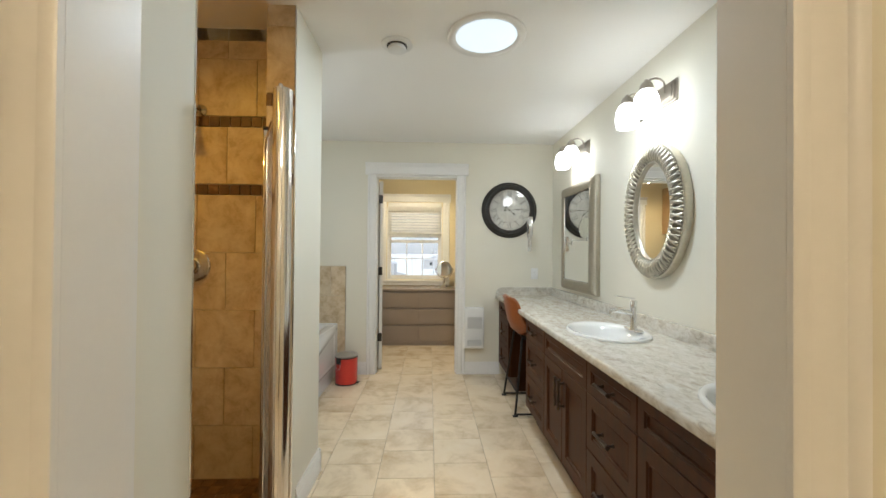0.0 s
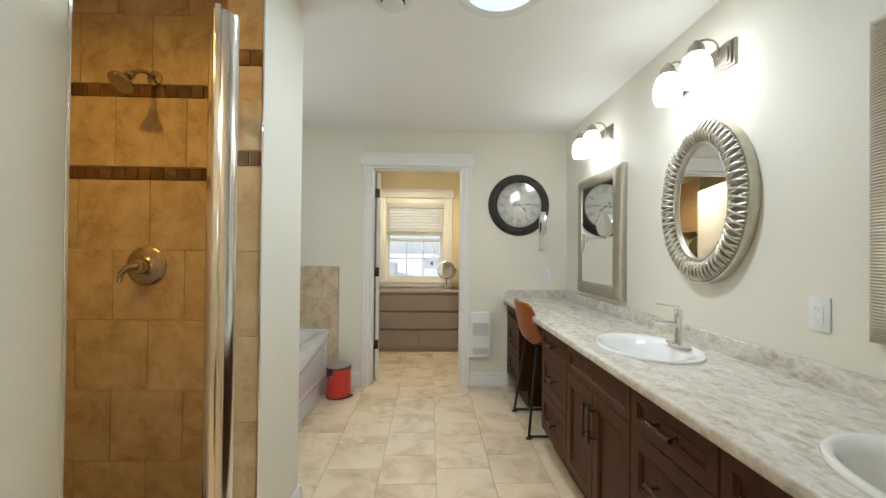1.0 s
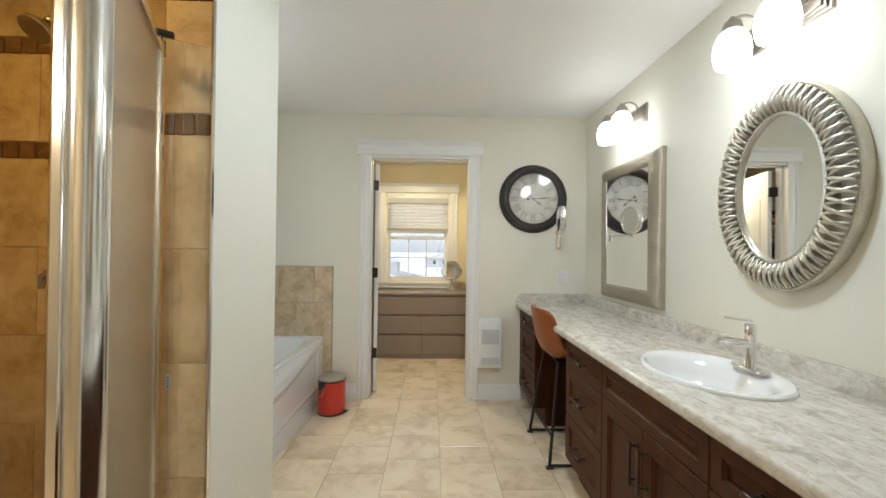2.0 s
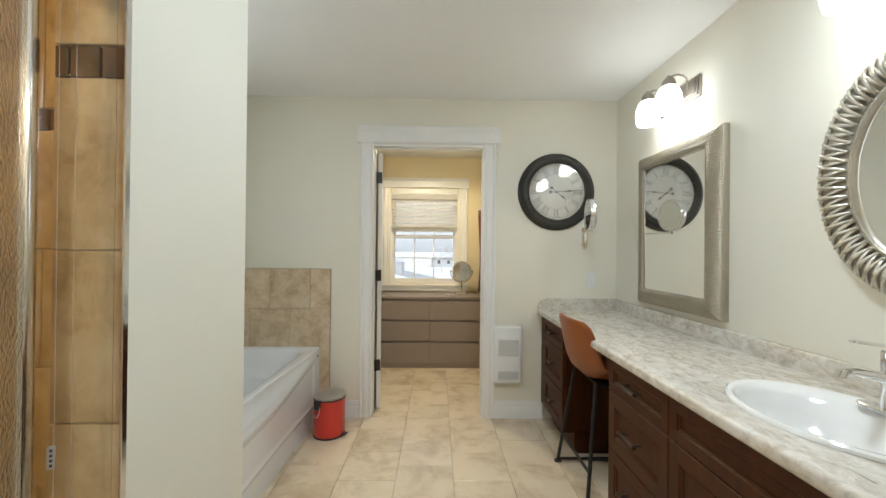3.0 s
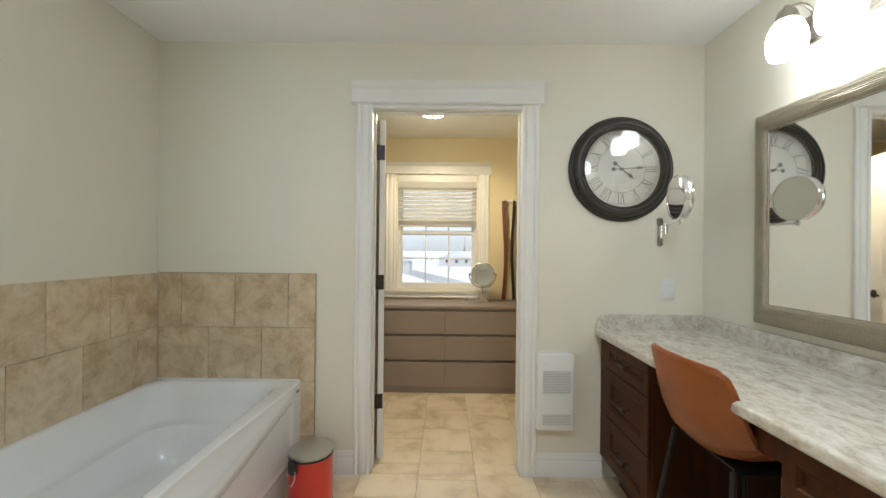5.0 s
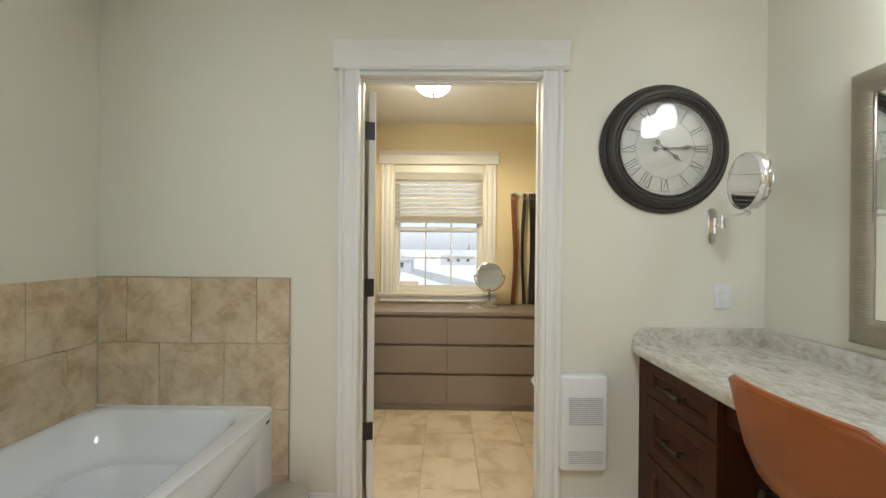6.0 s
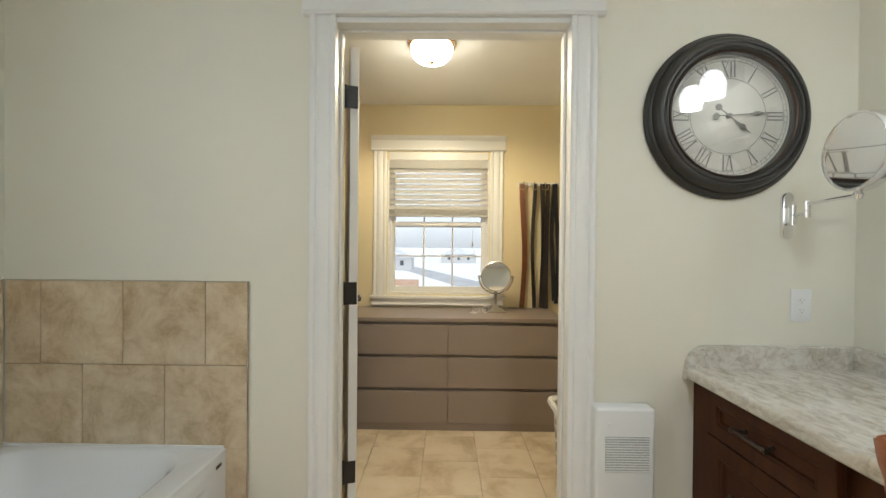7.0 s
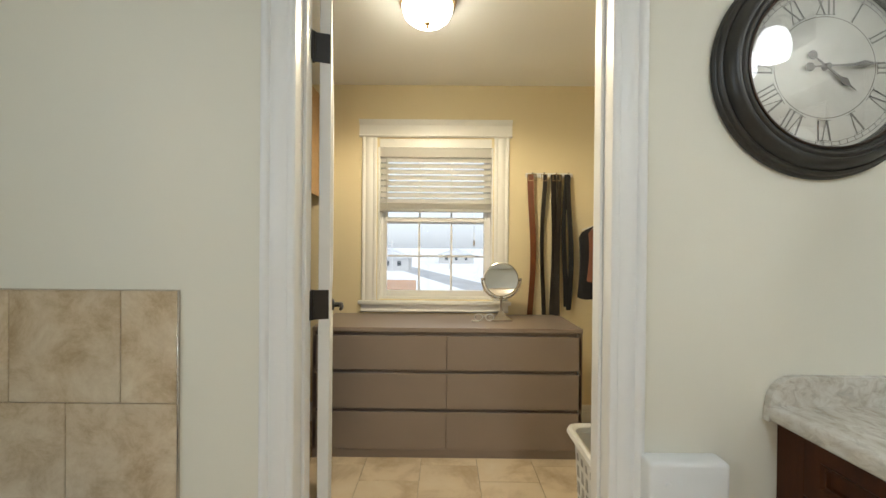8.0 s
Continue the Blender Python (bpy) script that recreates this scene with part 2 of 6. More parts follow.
def prism(profile, a, b, u, v, into=None):
    """A profile of (u, v) pairs drawn straight from a to b; u and v are directions."""
    bm = bmesh.new()
    a, b, u, v = Vector(a), Vector(b), Vector(u), Vector(v)
    r0 = [bm.verts.new(a + u * p + v * q) for p, q in profile]
    r1 = [bm.verts.new(b + u * p + v * q) for p, q in profile]
    n = len(profile)
    for k in range(n):
        bm.faces.new([r0[k], r0[(k + 1) % n], r1[(k + 1) % n], r1[k]])
    bm.faces.new(r0[::-1])
    bm.faces.new(r1)
    return merge(into, bm) if into else bm


def bridge(loops, cap0=False, cap1=False):
    """A skin over rings of places of equal count."""
    bm = bmesh.new()
    rings = [[bm.verts.new(p) for p in lp] for lp in loops]
    n = len(rings[0])
    for a, b in zip(rings, rings[1:]):
        for k in range(n):
            bm.faces.new([a[k], a[(k + 1) % n], b[(k + 1) % n], b[k]])
    if cap0:
        bm.faces.new(rings[0][::-1])
    if cap1:
        bm.faces.new(rings[-1])
    return bm


PIECES = {}


def tile(name, parent, material, x0, x1, y0, y1, z0, z1, bevel=0.0015):
    """One ceramic piece; alike pieces share a mesh."""
    key = (material.name, round(x1 - x0, 3), round(y1 - y0, 3), round(z1 - z0, 3))
    if key not in PIECES:
        hx, hy, hz = (x1 - x0) / 2, (y1 - y0) / 2, (z1 - z0) / 2
        bm = box(-hx, hx, -hy, hy, -hz, hz, bevel)
        bmesh.ops.recalc_face_normals(bm, faces=bm.faces)
        me = bpy.data.meshes.new(name)
        bm.to_mesh(me)
        bm.free()
        me.materials.append(material)
        PIECES[key] = me
    ob = new(name, PIECES[key])
    ob.parent = parent
    ob.location = Vector(((x0 + x1) / 2, (y0 + y1) / 2, (z0 + z1) / 2)) - ORIGIN[parent]
    return ob


# ---- the shell ----
N, E, W, C = 4.5, 2.09, -1.02, 2.46           # bath: north wall, east wall, tub wall, ceiling
DX0, DX1, DZ = 0.205, 1.057, 2.085             # closet doorway
CN, CC = 6.21, 2.42                           # closet: window wall, ceiling
SF, SX = 0.124, -0.01                         # shower front wall: outer and inner face
S0, S1, SB = 1.508, 2.275, 2.605              # shower opening from, to; tiled back wall
PN = 2.72                                     # tub side of the partition
EN, ES = 1.10, 0.967                          # entry wall: bath face, hall face
EX0, EX1 = 0.283, 1.272                       # entry doorway

floor = structure("floor", box(-2.6, 3.6, -3.2, 6.4, -0.12, -0.006), GROUT, "beige ceramic tile floor with tan grout joints", "floor")



def door_wall(x0, x1, y0, y1, a, b, top):
    """A wall along x with a doorway from a to b."""
    u = [(x0, 0), (a, 0), (a, top), (b, top), (b, 0), (x1, 0), (x1, 2.6), (x0, 2.6)]
    return prism(u, (0, y0, 0), (0, y1, 0), (1, 0, 0), (0, 0, 1))


def window_wall(o, i, d0, d1, axis):
    """A wall with one window; o and i are (lo, hi, z0, z1) of the wall and the hole, d0 to d1 its depth."""
    def loop(q, d):
        pts = [(q[0], q[2]), (q[1], q[2]), (q[1], q[3]), (q[0], q[3])]
        return [Vector((p, d, z)) if axis == "x" else Vector((d, p, z)) for p, z in pts]
    bm = bridge([loop(o, d0), loop(o, d1), loop(i, d1), loop(i, d0), loop(o, d0)])
    bmesh.ops.remove_doubles(bm, verts=bm.verts, dist=1e-5)
    return bm


bm = door_wall(-1.5, E, N, N + 0.115, DX0 - 0.02, DX1 + 0.02, DZ + 0.02)
wall_north = structure("wall_north", bm, PAINT, "pale sage-beige painted wall with a doorway", "wall")
wall_east = structure("wall_east", box(E, E + 0.12, -3.2, N + 0.115, 0, 2.6), PAINT, "pale sage-beige painted wall behind the vanity", "wall")
structure("wall_closet_east", box(E, E + 0.12, N + 0.116, 6.4, 0, 2.6), PAINTC, "warm yellow painted closet side wall", "wall")
UY0, UY1, UZ0, UZ1 = 2.77, 3.35, 1.42, 2.2     # added unseen opening over the tub, for fill light
bm = window_wall((EN, N, 0, 2.6), (UY0, UY1, UZ0, UZ1), W - 0.12, W, "y")
wall_west = structure("wall_west", bm, PAINT, "pale sage-beige painted wall beside the bathtub", "wall")
bm = prism([(W, SB + 0.008), (SX, SB + 0.008), (SX, S1 + 0.008), (SF, S1 + 0.008), (SF, PN - 0.003), (SF - 0.003, PN), (W, PN)], (0, 0, 0), (0, 0, 2.6), (1, 0, 0), (0, 1, 0))
wall_partition = structure("wall_partition", bm, PAINT, "painted partition wall between shower and bathtub", "wall")
wall_shower = structure("wall_shower", box(SX, SF, EN, S0, 0, 2.6, 0.004), PAINT, "painted wall beside the shower opening", "wall")
bm = door_wall(-2.6, E, ES, EN, EX0 - 0.014, EX1 + 0.014, 2.089)
wall_south = structure("wall_south", bm, PAINT, "painted entry wall with a cased doorway", "wall")
WX0, WX1, WZ0, WZ1 = 0.125, 0.955, 0.875, 1.975
bm = window_wall((-1.4, E, 0, 2.6), (WX0, WX1, WZ0, WZ1), CN, CN + 0.14, "x")
wall_closet = structure("wall_closet", bm, PAINTC, "warm yellow painted closet wall with a window", "wall")
structure("wall_closet_end", box(-1.5, -1.38, N + 0.115, CN, 0, 2.6), PAINTC, "warm yellow painted closet end wall", "wall")
bm = box(-2.7, -2.6, -3.2, EN, 0, 2.6)
box(-2.6, E, -3.3, -3.2, 0, 2.6, into=bm)
structure("wall_hall", bm, PAINT, "painted walls of the room behind", "wall")
bm = box(SX, E, EN, SB, C, 2.62)
box(W, E, SB, N, C, 2.62, into=bm)
structure("ceiling_bath", bm, CEIL, "flat white painted ceiling", "ceiling")
structure("ceiling_closet", box(-1.38, E, N + 0.115, CN, CC, 2.62), CEIL, "flat white closet ceiling", "ceiling")
structure("ceiling_hall", box(-2.6, E, -3.2, ES, 2.5, 2.62), CEIL, "flat white ceiling of the room behind", "ceiling")

# daylight tube through the ceiling
TX, TY, TR = 1.065, 2.49, 0.172
structure("ceiling_shower", box(W, SX, EN, SB + 0.01, 2.53, 2.62), CEIL, "white painted shower ceiling", "ceiling")


def casing(name, x0, x1, z1, y, out, label, w=0.11):
    """Fluted door casing with a capped head on the wall face at y; out is -1 towards the south."""
    k = w / 0.11
    prof = [(0, 0), (0, 0.01), (0.004, 0.013), (0.016, 0.014), (0.022, 0.0135), (0.026, 0.0075), (0.031, 0.0085), (0.04, 0.0115), (0.055, 0.0125), (0.07, 0.0115), (0.076, 0.0085),
            (0.081, 0.0078), (0.086, 0.0145), (0.093, 0.0172), (0.102, 0.0178), (0.108, 0.015), (0.11, 0.01), (0.11, 0)]
    prof = [(p * k, q) for p, q in prof]
    trim = thing(name, (0, y, 0), label, "door trim", kind="structure")
    v = (0, out, 0)
    part("casing_side", prism(prof, (x0, y, 0), (x0, y, z1), (-1, 0, 0), v), TRIM, trim)
    part("casing_side", prism(prof, (x1, y, 0), (x1, y, z1), (1, 0, 0), v), TRIM, trim)
    head = [(0, 0), (0, 0.02), (0.008, 0.026), (0.014, 0.02), (0.085, 0.02), (0.09, 0.026), (0.1, 0.03), (0.11, 0.04), (0.122, 0.043), (0.124, 0.04), (0.124, 0)]
    part("casing_head", prism(head, (x0 - w - 0.025, y, z1), (x1 + w + 0.025, y, z1), (0, 0, 1), v), TRIM, trim)
    return trim


casing("door_trim_closet", DX0, DX1, 2.106, N, -1, "white fluted door casing with capped head", 0.094)
jamb = thing("jamb_closet", (0.64, N, 0), "white painted door jamb with stops", "door jamb", kind="structure")
for a, b, c, d, z0, z1, nm in ((DX0 - 0.02, DX0, N - 0.001, N + 0.118, 0, DZ, "jamb_side"), (DX1, DX1 + 0.02, N - 0.001, N + 0.118, 0, DZ, "jamb_side"),
                               (DX0 - 0.02, DX1 + 0.02, N - 0.001, N + 0.118, DZ, DZ + 0.02, "jamb_head"), (DX0, DX0 + 0.01, N + 0.045, N + 0.08, 0, DZ - 0.01, "stop"),
                               (DX1 - 0.01, DX1, N + 0.045, N + 0.08, 0, DZ - 0.01, "stop"), (DX0, DX1, N + 0.045, N + 0.08, DZ - 0.01, DZ, "stop")):
    part(nm, box(a, b, c, d, z0, z1, 0.002), TRIM, jamb)
jamb = thing("jamb_entry", (0.78, ES, 0), "white painted entry jamb", "door jamb", kind="structure")
part("jamb_side", box(EX0 - 0.015, EX0, ES - 0.002, EN + 0.002, 0, 2.075, 0.003), TRIM, jamb)
part("jamb_side", box(EX1, EX1 + 0.015, ES - 0.002, EN + 0.002, 0, 2.075, 0.003), TRIM, jamb)
part("jamb_head", box(EX0 - 0.015, EX1 + 0.015, ES - 0.002, EN + 0.002, 2.075, 2.09, 0.003), TRIM, jamb)
casing("door_trim_entry", EX0, EX1, 2.1, ES, -1, "white fluted entry casing")

BASE = [(0, 0), (0.016, 0), (0.016, 0.085), (0.011, 0.092), (0.013, 0.1), (0.008, 0.112), (0.006, 0.13), (0, 0.13)]


def baseboard(name, a, b, outward):
    ob = structure(name, prism(BASE, a, b, outward, (0, 0, 1)), TRIM, "white moulded baseboard", "baseboard")
    return ob


baseboard("baseboard_north_a", (-0.11, N, 0), (DX0 - 0.094, N, 0), (0, -1, 0))
baseboard("baseboard_north_b", (DX1 + 0.094, N, 0), (1.52, N, 0), (0, -1, 0))
baseboard("baseboard_partition", (SF, S1 + 0.06, 0), (SF, PN + 0.016, 0), (1, 0, 0))
baseboard("baseboard_partition_end", (-0.19, PN, 0), (SF + 0.016, PN, 0), (0, 1, 0))
baseboard("baseboard_shower", (SF, EN, 0), (SF, S0 - 0.03, 0), (1, 0, 0))
baseboard("baseboard_closet", (-1.38, CN, 0), (E, CN, 0), (0, -1, 0))

# ---- vanity ----
FX = 1.51                                      # cabinet fronts
CT, CTH = 0.845, 0.042                         # worktop: top and thickness
TOE = 0.13


def shaker(x, y0, y1, z0, z1, rail=0.055):
    """A framed front in the plane x, facing west, with a bead and a sunk panel."""
    t = 0.02
    loops = []
    for inset, dx in ((0, t), (0, 0.003), (0.003, 0), (rail, 0), (rail + 0.006, 0.006), (rail + 0.012, 0.004), (rail + 0.016, 0.011)):
        loops.append([Vector((x + dx, y0 + inset, z0 + inset)), Vector((x + dx, y1 - inset, z0 + inset)),
                      Vector((x + dx, y1 - inset, z1 - inset)), Vector((x + dx, y0 + inset, z1 - inset))])
    return bridge(loops, True, True)


def handle(parent, y, z, length, upright=False):
    """A bar pull on two posts with ringed ends."""
    x = FX - 0.032
    h = length / 2
    d = Vector((0, 0, 1)) if upright else Vector((0, 1, 0))
    c = Vector((x, y, z))
    bm = tube([c - d * h, c - d * (h - 0.006), c - d * (h - 0.01), c + d * (h - 0.01), c + d * (h - 0.006), c + d * h], [0.0085, 0.0095, 0.0065, 0.0065, 0.0095, 0.0085], 10)
    for s in (-1, 1):
        p = c + d * s * (h - 0.018)
        tube([p, p + Vector((0.024, 0, 0)), p + Vector((0.026, 0, 0)), p + Vector((0.032, 0, 0))], [0.0055, 0.0055, 0.009, 0.009], 10, into=bm)
    return part("handle", bm, BRONZE, parent, "dark bronze bar handle")


def cabinet(y0, y1, fronts, label, top=CT - CTH - 0.002):
    """fronts: (kind, y0, y1, z0, z1) with y as fractions of the width."""
    cab = thing("vanity_cabinet", (1.8, (y0 + y1) / 2, 0), label, "cabinet", group="vanity cabinets")
    bm = box(FX + 0.021, E - 0.002, y0 + 0.001, y1 - 0.001, TOE, top, 0.001)
    box(FX + 0.08, E - 0.002, y0 + 0.001, y1 - 0.001, 0, TOE + 0.01, into=bm)
    part("body", bm, ESPRESSO, cab)
    g = 0.002
    w = y1 - y0
    for kind, a, b, z0, z1 in fronts:
        f = part("door" if kind.startswith("door") else "drawer_front", shaker(FX, y0 + a * w + g, y0 + b * w - g, z0 + g, z1 - g, 0.042 if z1 - z0 < 0.2 else 0.055), ESPRESSO, cab)
        mid = y0 + (a + b) / 2 * w
        if kind == "drawer":
            handle(f, mid, (z0 + z1) / 2 + 0.005, 0.13)
        elif kind == "door_lo":
            handle(f, y0 + b * w - 0.03, z1 - 0.13, 0.16, True)
        elif kind == "door_hi":
            handle(f, y0 + a * w + 0.03, z1 - 0.13, 0.16, True)
    return cab


DRAWERS = [("drawer", 0, 1, TOE, 0.385), ("drawer", 0, 1, 0.385, 0.645), ("drawer", 0, 1, 0.645, CT - CTH - 0.006)]
DOORS = [("door_lo", 0, 0.5, TOE, 0.645), ("door_hi", 0.5, 1, TOE, 0.645), ("fixed", 0, 1, 0.645, CT - CTH - 0.006)]
cabinet(3.985, 4.42, DRAWERS, "espresso wood three-drawer vanity base beside the wall")
cabinet(2.875, 3.335, DRAWERS, "espresso wood three-drawer vanity base beside the knee space")
cabinet(2.215, 2.875, DOORS, "espresso wood two-door sink base with false drawer", 0.66)
cabinet(1.78, 2.215, DRAWERS, "espresso wood three-drawer base between two sink bases")
cabinet(EN + 0.01, 1.78, DOORS, "espresso wood two-door sink base near the entry", 0.66)
solo("cabinet_filler", box(FX + 0.005, FX + 0.025, 4.421, N - 0.001, TOE, CT - CTH - 0.002, 0.001), ESPRESSO, (FX, 4.46, 0), "espresso wood filler strip against the wall", "cabinet filler")
solo("knee_space_apron", box(FX + 0.03, FX + 0.05, 3.336, 3.984, 0.71, CT - CTH - 0.001, 0.002), ESPRESSO, (FX, 3.66, 0.7), "espresso wood apron under the worktop", "apron")

SINKS = [(1.775, 2.575), (1.775, 1.44)]
SRX, SRY = 0.212, 0.275


def ellipse(cx, cy, rx, ry, z, n=48):
    return [Vector((cx + rx * math.cos(2 * math.pi * k / n), cy + ry * math.sin(2 * math.pi * k / n), z)) for k in range(n)]


def worktop():
    top = thing("vanity_worktop", (1.78, 2.8, CT), "pale granite-pattern laminate worktop with rounded front edge", "countertop")
    x0, x1, y0, y1 = 1.478, E - 0.001, EN + 0.002, N - 0.002
    # slab in strips, with oval cut-outs for the basins
    r = 0.012
    edge = [(x1, CT - CTH), (x0 + r, CT - CTH)] + [(x0 + r - r * math.sin(a), CT - CTH + r - r * math.cos(a)) for a in (0.5, 1.0, 1.57)]
    edge += [(x0 + r - r * math.cos(a), CT - r + r * math.sin(a)) for a in (0.0, 0.5, 1.0, 1.57)] + [(x1, CT)]
    spans, y = [], y0
    for cx, cy in sorted(SINKS, key=lambda s: s[1]):
        spans.append((y, cy - 0.29))
        y = cy + 0.29
    spans.append((y, y1))
    bm = bmesh.new()
    for a, b in spans:
        prism([(p, q) for p, q in edge], (0, a, 0), (0, b, 0), (1, 0, 0), (0, 0, 1), into=bm)
    for cx, cy in SINKS:
        a, b = cy - 0.29, cy + 0.29
        xa = cx - SRX - 0.012
        prism([(p, q) if p < x1 else (xa, q) for p, q in edge], (0, a, 0), (0, b, 0), (1, 0, 0), (0, 0, 1), into=bm)
        n = 48
        ring = ellipse(cx, cy, SRX - 0.012, SRY - 0.012, CT, n)
        outer = []
        for p in ring:
            d = p - Vector((cx, cy, CT))
            s = min((x1 - cx if d.x > 0 else cx - xa) / max(abs(d.x), 1e-6), 0.29 / max(abs(d.y), 1e-6))
            outer.append(Vector((cx, cy, CT)) + d * s)
        low = [Vector((p.x, p.y, CT - CTH)) for p in ring]
        merge(bm, bridge([outer, ring, low]))
    bmesh.ops.remove_doubles(bm, verts=bm.verts, dist=1e-4)
    part("slab", bm, LAMINATE, top)
    sp = [(0, 0), (0.02, 0), (0.02, 0.072), (0.016, 0.078), (0.004, 0.078), (0, 0.075)]
    part("backsplash", prism(sp, (E - 0.0015, y0, CT), (E - 0.0015, y1 - 0.021, CT), (-1, 0, 0), (0, 0, 1)), LAMINATE, top)
    # end splash with a rounded outer corner
    pts = [(x1 - 0.0, CT), (x1, CT + 0.078)] + [(x0 + 0.075 - 0.075 * math.sin(a), CT + 0.078 - 0.075 * (1 - math.cos(a))) for a in (0, 0.3, 0.6, 0.9, 1.2, 1.57)] + [(x0 - 0.004, CT - CTH), (x0 + 0.004, CT - CTH), (x0 + 0.004, CT)]
    part("end_splash", prism(pts, (0, y1 - 0.02, 0), (0, y1 - 0.0005, 0), (1, 0, 0), (0, 0, 1)), LAMINATE, top)
    return top


worktop()


def sink(cx, cy):
    s = thing("sink", (cx, cy, CT), "white oval drop-in ceramic sink set in the worktop", "sink", group="vanity sinks")
    loops = []
    for k, dz, off in ((1.0, 0.001, 0), (0.995, 0.009, 0), (0.97, 0.014, 0), (0.93, 0.013, 0), (0.86, 0.007, -0.012), (0.8, -0.01, -0.024), (0.74, -0.05, -0.028), (0.62, -0.1, -0.03), (0.4, -0.13, -0.03), (0.12, -0.14, -0.03)):
        loops.append(ellipse(cx + off, cy, SRX * k, SRY * k, CT + dz))
    part("bowl", bridge(loops, False, True), CERAMIC, s)
    part("drain", lathe([(0, -0.137), (0.022, -0.136), (0.024, -0.139)], 20, Matrix.Translation((cx - 0.03, cy, CT))), CHROME, s, "chrome drain")
    f = thing("faucet", (cx + 0.155, cy, CT + 0.012), "chrome single-lever faucet on the sink deck", "faucet", group="vanity faucets")
    x, z = cx + 0.155, CT + 0.012
    plate = [[Vector((x + 0.026 * math.cos(a) * k, cy + (0.05 if math.sin(a) > 0 else -0.05) * (abs(math.sin(a)) > 0.01) + 0.028 * math.sin(a) * k, z + dz)) for a in [2 * math.pi * i / 32 for i in range(32)]] for k, dz in ((1, 0), (1, 0.006), (0.9, 0.01))]
    part("base_plate", bridge(plate, False, True), CHROME, f)
    part("column", lathe([(0.021, 0.008), (0.02, 0.012), (0.0175, 0.12), (0.0185, 0.125), (0.0185, 0.165), (0.015, 0.17), (0, 0.171)], 24, Matrix.Translation((x, cy, z))), CHROME, f)
    part("spout", tube([(x - 0.01, cy, z + 0.095), (x - 0.05, cy, z + 0.103), (x - 0.1, cy, z + 0.112), (x - 0.128, cy, z + 0.11), (x - 0.132, cy, z + 0.095)], [0.015, 0.014, 0.0125, 0.012, 0.0115], 14), CHROME, f)
    lever = box(-0.1, 0.012, -0.011, 0.011, -0.004, 0.004, 0.003, 2)
    part("lever", moved(lever, Matrix.Translation((x - 0.005, cy, z + 0.182)) @ Matrix.Rotation(radians(7), 4, "Y")), CHROME, f)
    return s


for c in SINKS:
    sink(*c)

# ---- bathtub ----
TF, TZ = -0.19, 0.529


